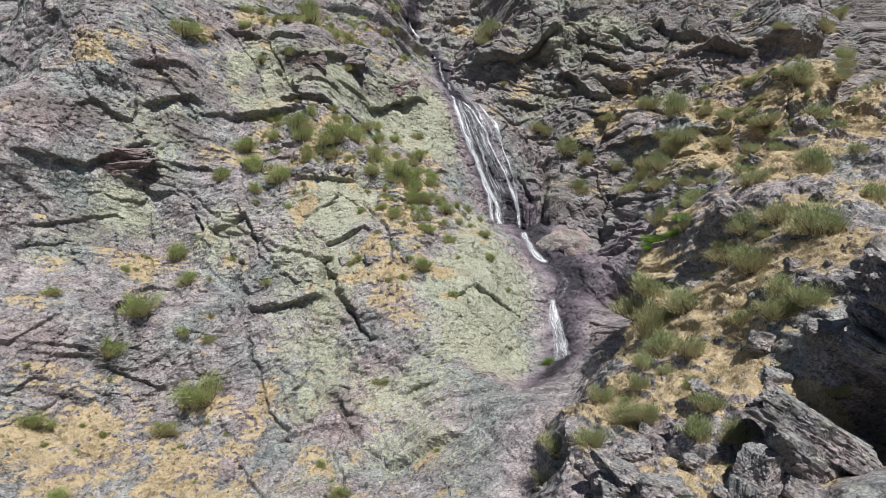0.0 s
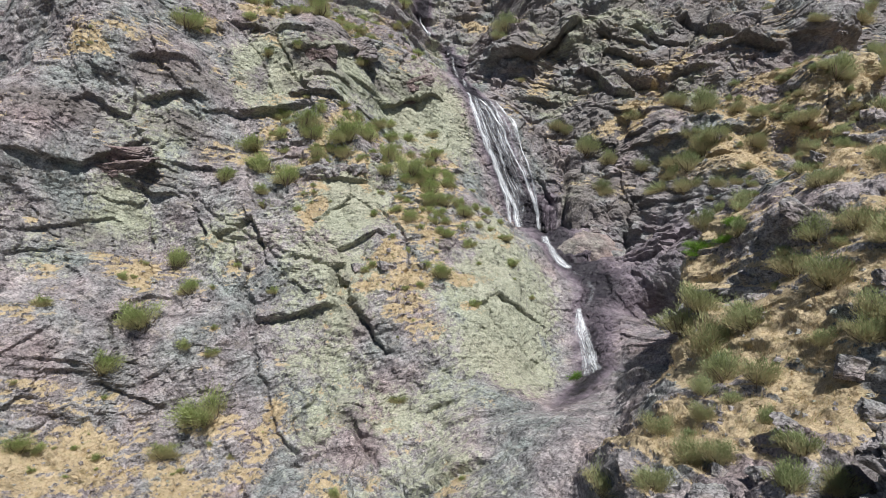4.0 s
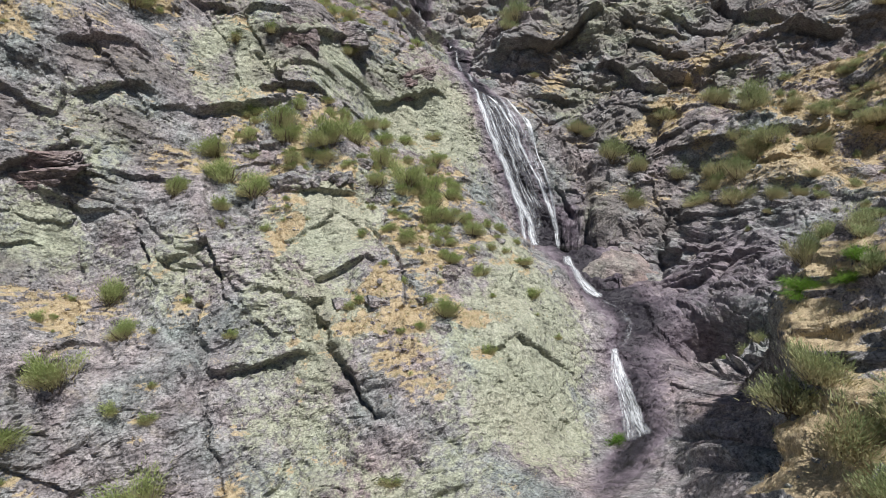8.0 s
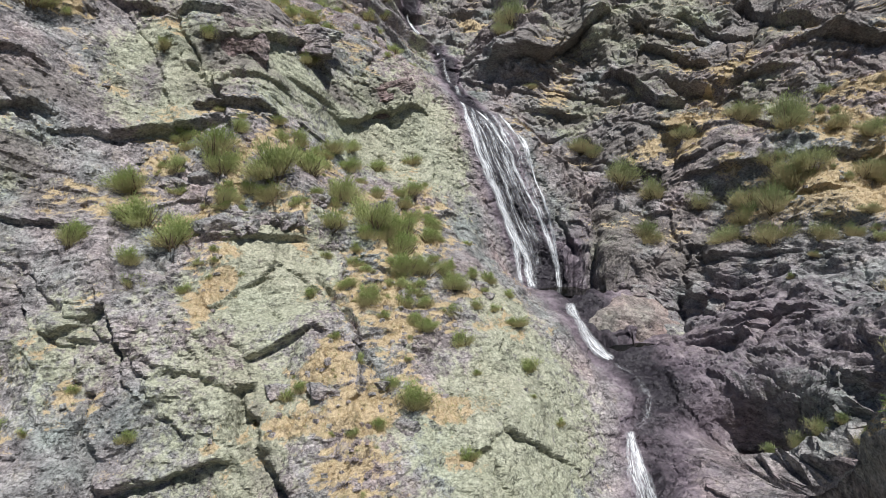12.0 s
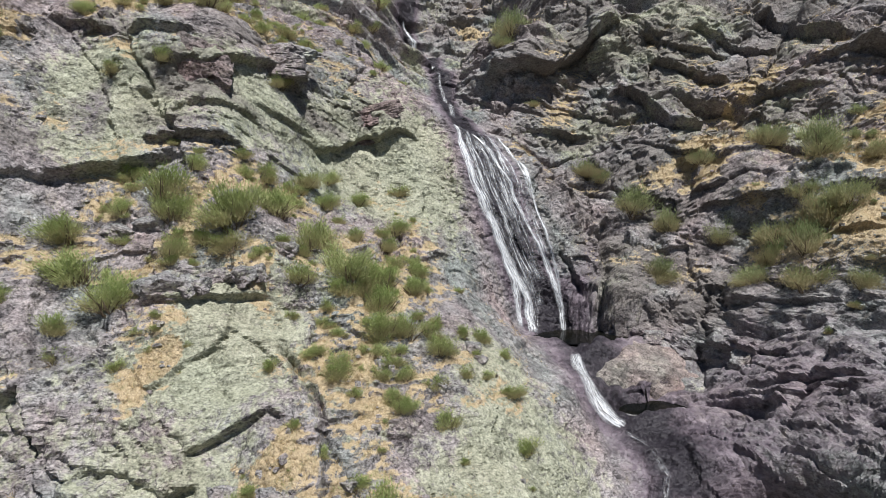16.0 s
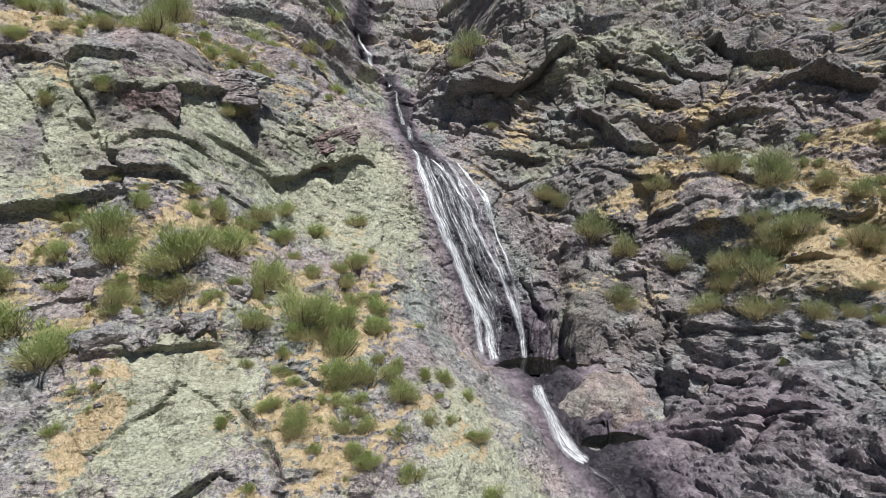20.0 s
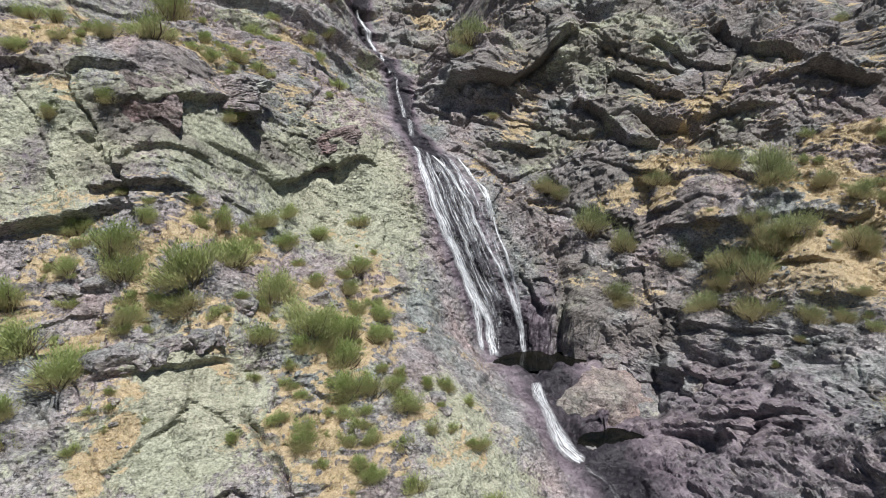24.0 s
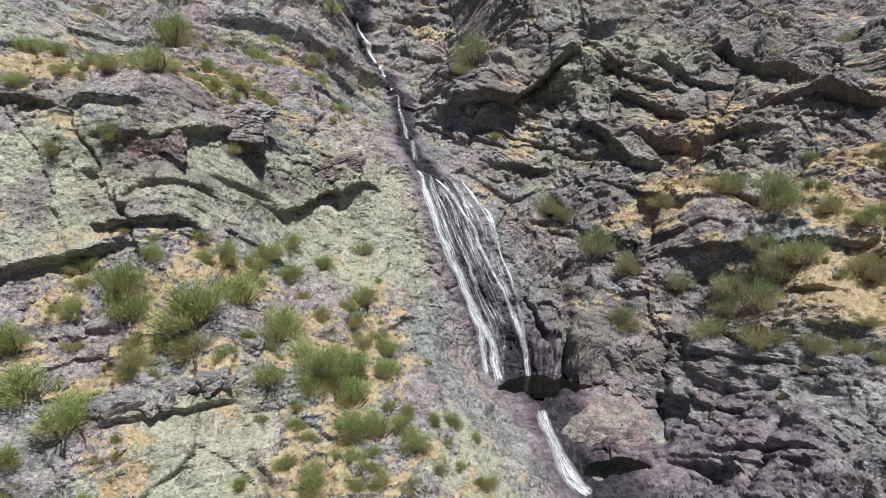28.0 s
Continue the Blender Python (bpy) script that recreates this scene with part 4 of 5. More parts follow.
FALL_L = [(0.9, 66.4), (1.4, 64.1), (2.1, 61.9), (3.0, 60.2), (3.8, 58.9), (4.7, 57.7), (5.7, 56.2), (6.0, 53.6)]
FALL_R = [(3.4, 67.0), (4.6, 64.8), (5.7, 62.8), (6.4, 61.4), (7.0, 59.8), (7.8, 57.8), (8.1, 55.5)]
MID_RIGHT = [(2.0, 66.1), (3.4, 64.2), (4.5, 62.7), (5.4, 60.9), (6.4, 59.5), (7.4, 57.9), (8.0, 55.7), (8.0, 54.3)]
MID_LEFT = [(2.5, 63.5), (3.4, 61.8), (4.2, 59.9), (5.0, 58.4), (5.7, 56.9)]
SPLIT = [(3.0, 60.2), (4.1, 58.4), (4.9, 56.4), (5.2, 54.0)]
fall = stream_piece("waterfall", "tall white waterfall fanning in many strands down dark wet rock")
ribbon("strand", FALL_L, [0.35, 0.55, 0.6, 0.75, 0.85, 0.75, 0.6, 0.55], WHITE_WATER, fall, 0.10, 1)
ribbon("strand", SPLIT, [0.3, 0.5, 0.55, 0.4], WHITE_WATER, fall, 0.11, 3)
ribbon("strand", MID_RIGHT, [0.2, 0.26, 0.3, 0.3, 0.34, 0.42, 0.5, 0.5], WHITE_WATER, fall, 0.10, 2)
ribbon("strand", FALL_R, [0.16, 0.22, 0.24, 0.26, 0.28, 0.3, 0.32], WHITE_WATER, fall, 0.10, 4)
ribbon("strand", MID_LEFT, [0.12, 0.2, 0.22, 0.18, 0.14], THIN_WATER, fall, 0.10, 5)
rng = random.Random(5)
for i in range(24):
    k = -0.1 + 1.12 * ((i * 0.618) % 1.0)
    whole = between(k, FALL_L, FALL_R, 15)
    a = rng.randint(0, 4) if 0.35 < k < 0.8 else rng.randint(0, 9)
    b = min(15, a + rng.randint(4, 7))
    ribbon("strand", whole[a:b], [0.08, rng.uniform(0.12, 0.3), rng.uniform(0.1, 0.26), 0.1], THIN_WATER, fall, 0.085, 11 + i, "thin broken strand of water")
for i, k in enumerate((0.12, 0.34, 0.55, 0.78)):
    ribbon("veil", between(k, FALL_L, FALL_R, 12)[: 12 - i], [0.4, 0.8, 1.0, 1.0, 0.7], SHALLOW, fall, 0.075, 70 + i, "thin veil of water over dark rock")
brook = stream_piece("upper_waterfall", "narrow white waterfall high in a dark rock cleft")
ribbon("strand", [(-5.4, 103.6), (-4.5, 101.4), (-3.1, 97.8), (-1.8, 82.7), (-1.1, 80.4)], [0.5, 0.8, 0.6, 0.5, 0.4], WHITE_WATER, brook, 0.12, 31)
ribbon("strand", [(-5.1, 103.1), (-4.2, 100.8), (-3.3, 98.5)], [0.3, 0.6, 0.3], THIN_WATER, brook, 0.12, 32)
riffle = stream_piece("riffle", "thin broken stream running over dark rock above the fall")
ribbon("strand", [(-0.9, 79.7), (-0.5, 80.1), (-0.5, 78.8), (-0.0, 75.5), (0.8, 67.2)], [0.3, 0.35, 0.4, 0.45, 0.5], THIN_WATER, riffle, 0.08, 33)
chute = stream_piece("chute", "white chute of water between wet boulders below the pool")
ribbon("strand", [(7.8, 50.6), (7.9, 48.9), (8.2, 47.4), (8.4, 46.6), (9.2, 45.6)], [0.7, 1.3, 1.3, 1.0, 0.5], WHITE_WATER, chute, 0.12, 34)
ribbon("strand", [(8.2, 50.0), (8.3, 48.3), (8.8, 46.8)], [0.3, 0.4, 0.2], THIN_WATER, chute, 0.1, 35)
rapid = stream_piece("rapid", "shallow rapid with flecks of foam on dark rock")
ribbon("strand", [(9.2, 45.5), (10.2, 44.6), (10.7, 43.0), (10.0, 41.7), (9.1, 41.1)], [0.3, 0.4, 0.35, 0.4, 0.5], SHALLOW, rapid, 0.08, 36)
low_fall = stream_piece("lower_waterfall", "white waterfall dropping beside a smooth grey slab")
ribbon("strand", [(9.1, 41.1), (9.0, 39.1), (9.2, 37.1), (8.9, 34.4)], [0.5, 0.65, 0.7, 0.7], WHITE_WATER, low_fall, 0.14, 37)
ribbon("strand", [(8.9, 40.8), (8.7, 38.7), (8.7, 36.2), (8.3, 34.4)], [0.3, 0.5, 0.5, 0.5], THIN_WATER, low_fall, 0.12, 38)


def pool(name, spec, label):
    cx, cy, rx, ry, turn, z = spec
    # the level sheet, cut wider than the basin so that the rock gives its shore
    bm = bmesh.new()
    ring = []
    ca, sa = math.cos(radians(turn)), math.sin(radians(turn))
    for i in range(40):
        t = 2 * math.pi * i / 40
        x, y = rx * 1.14 * math.cos(t), ry * 1.14 * math.sin(t)
        ring.append(bm.verts.new((cx + x * ca - y * sa, cy + x * sa + y * ca, z)))
    bm.faces.new(ring)
    me = bpy.data.meshes.new(name)
    bm.to_mesh(me)
    me.materials.append(POOL_WATER)
    return tagged(new(name, me), label, "pool", kind="structure")


pool("water", POOLS[0], "dark still plunge pool at the foot of the fall")
pool("water", POOLS[1], "small dark brown rock pool below a boulder")

# ---- loose and jutting rocks ----
LOOSE = rock_material("loose_rock", False, (0.6, 0.9, 1.5))

TAN = rock_material("tan_rock", False, (0.6, 0.9, 1.5), (0.98, 0.885, 0.82), -0.3, 0.6)
BROWN = rock_material("brown_rock", False, (0.6, 0.9, 1.5), (0.72, 0.64, 0.62), 0.2)


def icosphere(level):
    bm = bmesh.new()
    bmesh.ops.create_icosphere(bm, subdivisions=level, radius=1.0)
    co = np.array([v.co[:] for v in bm.verts])
    faces = np.array([[v.index for v in f.verts] for f in bm.faces])
    bm.free()
    return co, faces


BALLS = {k: icosphere(k) for k in (4, 5)}


def rock_mesh(name, size, seed, level=4, blunt=0.16, beds=0.022, mat=None, rough=1.0, worn=0.0):
    """An angular block: a ball cut by planes, with bedding steps and chips."""
    rng = np.random.RandomState(seed)
    d, faces = BALLS[level]
    r = np.full(len(d), 1.25)
    normals = [(1, 0, 0), (-1, 0, 0), (0, 1, 0), (0, -1, 0), (0, 0, 1), (0, 0, -1)]
    cuts = [np.array(n) + rng.normal(0, 0.16 + 0.2 * worn, 3) for n in normals] + [rng.normal(0, 1, 3) for _ in range(7 + int(16 * worn))]
    for i, n in enumerate(cuts):
        n = n / np.linalg.norm(n)
        far = rng.uniform(0.62, 0.8) + 0.13 * worn if i < 6 else rng.uniform(0.78, 1.0)
        c = d @ n
        r = np.where(c > 0.05, np.minimum(r, far / np.maximum(c, 0.05)), r)
    p = d * (r + worn * 0.42 * (0.9 - r))[:, None]
    x, y, z = p.T
    bed = z * size[2] + 0.25 * x * size[0] + 0.3 * fbm(x * 1.3 + seed, y * 1.3, 5, 3)
    step = saw(bed / 0.33 + seed, 0.2) * 0.5 + saw(bed / 0.12, 0.25) * 0.22
    chip, _ = facets(x * 2.2 + seed, (y + z) * 2.2, seed % 17)
    chip2, gap = facets(x * 4.5 + seed, (y - 0.8 * z) * 4.5 + z * 2, seed % 13)
    flat = np.sqrt(np.maximum(0, 1 - d[:, 2] ** 2))
    k = 1 + beds * 1.6 * step * flat + rough * (0.13 * chip + 0.07 * chip2) - 0.05 * rough * np.exp(-(gap / 0.08) ** 2) + blunt * 0.5 * fbm(x * 2 + z + seed, y * 2 - z, 7, 4)
    return mesh_of(name, p * k[:, None] * np.array(size) * 1.2, faces, mat or LOOSE, True)


def rock(name, at, size, turn, seed, label, level=4, group="", category="rock", mat=None):
    ob = new(name, rock_mesh(name, size, seed, level, 0.16, 0.012 if mat is TAN else 0.022, mat, 0.45 if mat is TAN else 1.0, 1.0 if mat is TAN else 0.0))
    ob.matrix_world = pose(*at, *turn)
    return tagged(ob, label, category, group)


def rock_on(name, s, u, size, turn, seed, label, out=0.1, **more):
    return rock(name, on_ground(s, u, out), size, turn, seed, label, **more)


def outcrop(at, size, turn, seed, label, layers=2, mat=None):
    """Beds of slate that jut from the slope, each a slab of its own."""
    ob = tagged(new("outcrop"), label, "outcrop")
    ob.matrix_world = pose(*at, *turn)
    rng = np.random.RandomState(seed)
    z = -size[2] * 0.8
    for k in range(layers):
        thick = size[2] * rng.uniform(1.1, 1.7) / layers
        wide = rng.uniform(0.82, 1.08, 2) * (1.0 if k else 0.85)
        part = new("slab", rock_mesh("slab", (size[0] * wide[0], size[1] * wide[1], thick), seed * 10 + k, 5, mat=mat))
        part.parent = ob
        part.matrix_basis = pose(rng.uniform(-0.12, 0.12) * size[0], rng.uniform(-0.14, 0.1) * size[1], z + thick, rng.uniform(-3, 3), rng.uniform(-3, 3), rng.uniform(-8, 8))
        z += thick * 1.55
    return ob


rock("boulder", (12.0, 61.1, 13.5), (3.7, 3.0, 3.0), (10, 8, 20), 7, "huge smooth tan boulder damming the plunge pool", 5, category="boulder", mat=TAN)
rock("boulder", (14.4, 59.4, 13.9), (1.1, 0.9, 1.0), (20, 10, 40), 8, "dark broken boulder wedged beside the lower pool", 4, category="boulder")
rock("boulder", (10.2, 55.7, 13.8), (0.5, 0.4, 0.35), (0, 10, 10), 9, "small wet boulder at the chute", 4, category="boulder")
rock("boulder", (14.2, 67.7, 20.4), (1.7, 1.3, 2.6), (10, 6, 15), 12, "tall rounded lichen-grey rock beside the plunge pool", 5, category="boulder")
outcrop((15.1, 18.4, 16.5), (2.7, 1.9, 1.5), (14, 30, -18), 21, "massive layered grey outcrop on the near bank", 3)
outcrop((11.0, 17.9, 13.5), (2.4, 1.0, 1.0), (10, 34, 14), 22, "tilted layered grey outcrop on the near bank")
outcrop((9.2, 17.3, 12.5), (0.8, 0.7, 0.9), (10, 12, 30), 23, "upright grey rock standing in dry grass")
outcrop((6.2, 19.6, 11.2), (1.6, 0.9, 0.6), (12, 20, 20), 24, "low broken grey outcrop among scrub")
outcrop(on_ground(-9.9, 63.4, -1.25), (2.3, 1.2, 1.0), (0, -4, 6), 31, "dark overhanging block of slate on the wall")
outcrop(on_ground(-12.9, 58.8, -1.7), (2.3, 1.2, 2.0), (0, 14, -6), 32, "red-brown jutting block of slate", mat=BROWN)
outcrop(on_ground(-5.0, 63.8, -1.35), (2.6, 1.2, 1.1), (0, -10, 8), 33, "brown jutting slate block above a dark recess", mat=BROWN)
outcrop(on_ground(-24.2, 46.8, -0.9), (2.9, 1.4, 1.0), (0, -4, 4), 34, "red-brown slate roof over a dark hollow", mat=BROWN)
SLABS = [(-13.9, 51.4, 0.9), (-12.8, 51.7, 0.8), (-14.5, 51.5, 0.7), (-8.5, 49.4, 0.9), (-9.3, 49.1, 0.8), (-11.1, 48.2, 1.0), (-10.2, 48.5, 0.8), (-7.8, 49.7, 0.7), (-9.7, 48.5, 0.6), (-11.9, 48.6, 0.7), (-7.0, 51.3, 0.9), (-3.9, 52.7, 0.8),
         (1.5, 47.8, 0.7), (1.9, 47.2, 0.5), (-1.9, 39.0, 0.7), (-5.2, 40.4, 0.8), (-7.2, 40.5, 0.7), (-3.0, 40.9, 0.5), (-14.4, 66.8, 0.9), (-16.0, 67.5, 1.0), (-12.6, 68.6, 0.8),
         (-5.6, 52.1, 0.5), (-2.2, 46.0, 0.5), (0.2, 45.3, 0.6), (-9.7, 53.5, 0.6), (-1.0, 49.6, 0.5), (13.0, 52.4, 0.9), (16.8, 50.1, 1.0), (20.2, 55.0, 1.0), (23.7, 58.1, 1.1), (22.0, 51.4, 0.9)]
for i, (s, u, r) in enumerate(SLABS):
    rr = random.Random(100 + i)
    r *= 0.72
    rock_on("slate_rock", s, u, (r * rr.uniform(0.9, 1.3), r * rr.uniform(0.6, 0.9), r * rr.uniform(0.45, 0.75)), (rr.uniform(-10, 25), rr.uniform(-22, 22), rr.uniform(-40, 40)), 40 + i,
            "broken grey slate block lying on the slope", -0.1 * r, group="slate blocks on the slope")

STONES = [(5.4, 20.6), (6.3, 21.4), (7.0, 20.9), (8.1, 21.9), (8.6, 20.7), (9.8, 21.7), (10.4, 20.8), (6.6, 22.6), (8.2, 23.1), (7.3, 23.5), (9.6, 24.4), (11.5, 24.8),
          (13.1, 25.9), (12.0, 26.5), (13.7, 28.2), (14.0, 29.3), (12.4, 33.1), (16.7, 33.1), (20.0, 38.4), (16.7, 38.2), (12.1, 31.3), (10.1, 28.6), (20.6, 40.2), (19.8, 42.9), (14.3, 34.3), (15.6, 36.5)]
for i, (s, u) in enumerate(STONES):
    rr = random.Random(300 + i)
    r = rr.uniform(0.3, 0.65) if u < 26 else rr.uniform(0.3, 0.7)
    rock_on("slate_rock", s, u, (r * rr.uniform(1.0, 1.6), r * rr.uniform(0.7, 1.0), r * rr.uniform(0.5, 0.8)), (rr.uniform(-10, 25), rr.uniform(5, 35), rr.uniform(-30, 30)), 140 + i,
            "rough grey slate block half sunk in dry grass", -0.1 * r, group="slate blocks on the bank")
# ---- plants ----
def leaf_material(name, low, mid, high, dry=None):
    """Leaf colours that differ from shoot to shoot and bush to bush; dry: the colour of the old shoots below."""
    mat, nodes, links, bsdf = material(name)
    geo = nodes.new("ShaderNodeNewGeometry")
    info = nodes.new("ShaderNodeObjectInfo")
    mixed = maths(nodes, links, "ADD", maths(nodes, links, "MULTIPLY", geo.outputs["Random Per Island"], 0.55), maths(nodes, links, "MULTIPLY", info.outputs["Random"], 0.45))
    col = ramp(nodes, links, mixed, [(0.1, low), (0.5, mid), (0.9, high)])
    if dry:
        xyz = nodes.new("ShaderNodeSeparateXYZ")
        links.new(coords(nodes, links), xyz.inputs["Vector"])
        rise = maths(nodes, links, "ADD", xyz.outputs["Z"], maths(nodes, links, "MULTIPLY", maths(nodes, links, "SUBTRACT", mixed, 0.5), 0.6))
        col = mix(nodes, links, ramp(nodes, links, rise, [(0.12, grey(0.85)), (0.46, grey(0.0))]), col, dry)
    links.new(col, bsdf.inputs["Base Color"])
    bsdf.inputs["Roughness"].default_value = 0.6
    bsdf.inputs["Specular IOR Level"].default_value = 0.25
    # thin leaves let part of the light through
    thin, both, out = nodes.new("ShaderNodeBsdfTranslucent"), nodes.new("ShaderNodeMixShader"), nodes["Material Output"]
    links.new(bsdf.inputs["Base Color"].links[0].from_socket, thin.inputs["Color"])
    both.inputs["Fac"].default_value = 0.45
    links.new(bsdf.outputs["BSDF"], both.inputs[1])
    links.new(thin.outputs["BSDF"], both.inputs[2])
    links.new(both.outputs["Shader"], out.inputs["Surface"])
    return mat


BROOM_GREEN = leaf_material("broom_green", (0.15, 0.21, 0.065), (0.27, 0.34, 0.12), (0.44, 0.47, 0.23), (0.42, 0.36, 0.21))
SCRUB_GREEN = leaf_material("scrub_green", (0.13, 0.18, 0.075), (0.25, 0.30, 0.14), (0.40, 0.42, 0.23), (0.42, 0.35, 0.21))
FRESH_GREEN = leaf_material("fresh_green", (0.06, 0.12, 0.02), (0.13, 0.24, 0.035), (0.20, 0.32, 0.06))
STRAW = leaf_material("straw", (0.34, 0.25, 0.13), (0.52, 0.405, 0.235), (0.68, 0.56, 0.36))
TWIG = leaf_material("twig", (0.09, 0.065, 0.045), (0.15, 0.115, 0.08), (0.22, 0.175, 0.13))


def blades(rng, n, roots, tips, width, single=False):
    """Thin bent blades from roots to tips, as one array of places and faces."""
    side = rng.normal(0, 1, (n, 3))
    side[:, 2] *= 0.2
    side /= np.linalg.norm(side, axis=1)[:, None]
    mid = (roots + tips) / 2 + rng.normal(0, 0.05, (n, 3)) * np.linalg.norm(tips - roots, axis=1)[:, None]
    w = width * rng.uniform(0.6, 1.3, n)[:, None]
    if single:
        co = np.stack([roots - side * w * 0.6, roots + side * w * 0.6, tips], 1).reshape(-1, 3)
        return co, np.arange(3 * n).reshape(-1, 3)
    co = np.stack([roots - side * w * 0.4, roots + side * w * 0.4, mid + side * w * 0.5, mid - side * w * 0.5, tips], 1).reshape(-1, 3)
    k = np.arange(n)[:, None] * 5
    tri = np.concatenate([k + np.array([[0, 1, 2]]), k + np.array([[0, 2, 3]]), k + np.array([[3, 2, 4]])])
    return co, tri


def bush_meshes(seed, n, flare, width, leaf, tall=1.0, shoot=1.0):
    """A shrub one metre across: bare stems and a crown of many upright shoots in uneven clumps."""
    rng = np.random.RandomState(seed)
    heads = 13
    ang, rad = rng.uniform(0, 2 * np.pi, heads), np.sqrt(rng.uniform(0, 1, heads)) * 0.52
    top = np.stack([rad * np.cos(ang), rad * np.sin(ang), tall * rng.uniform(0.2, 0.8, heads) * (1 - 0.6 * rad)], 1)
    share = rng.uniform(0.3, 1.0, heads) ** 2
    pick = rng.choice(heads, n, p=share / share.sum())
    roots = top[pick] * rng.uniform(0.3, 1.0, n)[:, None] + rng.normal(0, 0.085, (n, 3)) * (0.5 + share[pick])[:, None] * np.array([1.0, 1.0, 0.9])
    roots[:, 2] = np.maximum(roots[:, 2], 0.02)
    out = roots * np.array([flare, flare, 0.0]) * 1.5 + rng.normal(0, 0.38, (n, 3))
    out[:, 2] = np.abs(out[:, 2]) * 0.6 + 0.75
    out /= np.linalg.norm(out, axis=1)[:, None]
    tips = roots + out * rng.uniform(0.08, 0.22, n)[:, None] * shoot
    co, tri = blades(rng, n, roots, tips, width, True)
    crown = mesh_of("crown", co, tri, leaf, True)
    m = 9
    pk = rng.randint(0, heads, m)
    base = rng.normal(0, 0.05, (m, 3)) * np.array([1, 1, 0]) - np.array([0, 0, 0.12])
    co, tri = blades(rng, m, base, top[pk] + rng.normal(0, 0.05, (m, 3)), 0.035)
    return crown, mesh_of("stem", co, tri, TWIG, True)


def bush(name, label, crown, stems):
    ob = tagged(new(name), label, "shrub")
    new("crown", crown).parent = ob
    for k in range(3):
        part = new("stem", stems)
        part.parent, part.matrix_basis = ob, pose(0, 0, 0, 0, 0, 120 * k)
    return ob


BROOM_A = [
    (-28.9, 87.0, 2.6), (-35.3, 89.3, 2.6), (-33.1, 89.6, 2.3), (-14.0, 67.2, 1.6),
    (-26.9, 92.1, 2.6), (-13.9, 71.2, 2.4), (-17.6, 62.4, 1.1), (-17.8, 64.7, 1.3),
    (-16.5, 64.5, 1.1), (-16.0, 63.4, 1.0), (-13.9, 63.6, 1.4), (-12.4, 64.0, 1.9),
    (-12.1, 65.2, 1.1), (-10.5, 65.8, 1.2), (-9.4, 67.4, 1.4), (-9.8, 74.2, 1.4),
    (-8.2, 67.2, 1.2), (-7.0, 75.2, 1.5), (-6.0, 73.1, 1.2), (-8.1, 96.2, 2.6),
    (-6.1, 79.0, 1.4), (-4.2, 69.7, 1.2), (-9.0, 62.0, 1.4), (-13.6, 60.1, 1.1),
    (-15.7, 59.3, 1.2), (-2.7, 59.7, 1.0), (-11.4, 54.8, 1.1), (-6.4, 59.0, 1.4),
    (-8.7, 56.3, 1.4), (-12.3, 53.0, 2.4), (-11.8, 52.0, 1.8), (-9.2, 51.9, 2.6),
]
BROOM_B = [
    (-9.0, 50.7, 1.8), (-7.5, 53.5, 2.0), (-7.3, 57.2, 1.5), (-6.1, 56.5, 1.5),
    (-4.9, 58.1, 1.4), (-5.8, 52.1, 2.3), (-2.8, 53.8, 1.5), (-2.5, 55.4, 1.6),
    (-4.2, 53.6, 0.9), (-5.2, 55.0, 0.7), (-14.1, 52.3, 1.1), (-15.9, 50.7, 2.1),
    (-14.9, 48.7, 2.6), (-12.9, 47.3, 2.4), (-13.9, 50.8, 0.9), (-11.1, 49.8, 1.5),
    (-10.1, 50.7, 0.9), (-6.2, 49.6, 1.9), (-4.2, 50.4, 2.0), (-3.2, 50.6, 2.0),
    (-3.6, 49.6, 1.3), (-2.5, 50.4, 1.8), (-4.3, 49.5, 1.0), (-1.3, 52.3, 1.3),
    (-1.2, 50.6, 1.3), (-4.8, 48.7, 0.8), (-2.5, 49.0, 1.5), (-2.3, 47.6, 1.6),
    (-1.3, 47.6, 1.5), (-0.9, 49.0, 0.7), (-0.4, 47.8, 1.1), (0.2, 47.1, 1.5),
]
BROOM_C = [
    (-0.1, 48.7, 0.9), (1.0, 48.4, 0.7), (1.9, 48.4, 0.8), (3.0, 47.8, 0.7),
    (-4.1, 47.2, 0.6), (-4.0, 45.7, 1.3), (-4.0, 45.1, 1.3), (-6.2, 48.0, 0.6),
    (-2.2, 45.2, 0.9), (-1.3, 45.4, 1.1), (0.2, 45.2, 1.2), (2.2, 46.3, 0.7),
    (3.3, 45.6, 1.1), (1.3, 46.1, 0.8), (-14.5, 46.1, 1.0), (-19.9, 35.2, 2.6),
    (-15.5, 29.9, 2.6), (-17.2, 27.8, 1.9), (-19.7, 40.5, 1.7), (-18.0, 38.1, 1.7),
    (-14.2, 44.9, 1.1), (-22.7, 27.4, 1.0), (-23.3, 27.3, 1.6), (-25.0, 35.5, 1.0),
    (-21.3, 32.1, 1.6), (-22.4, 38.8, 0.7), (-17.1, 34.1, 0.9), (-15.6, 33.7, 0.8),
    (-4.2, 31.2, 0.9), (-6.1, 40.4, 0.6), (0.6, 38.0, 0.8), (-17.2, 47.1, 1.4),
]
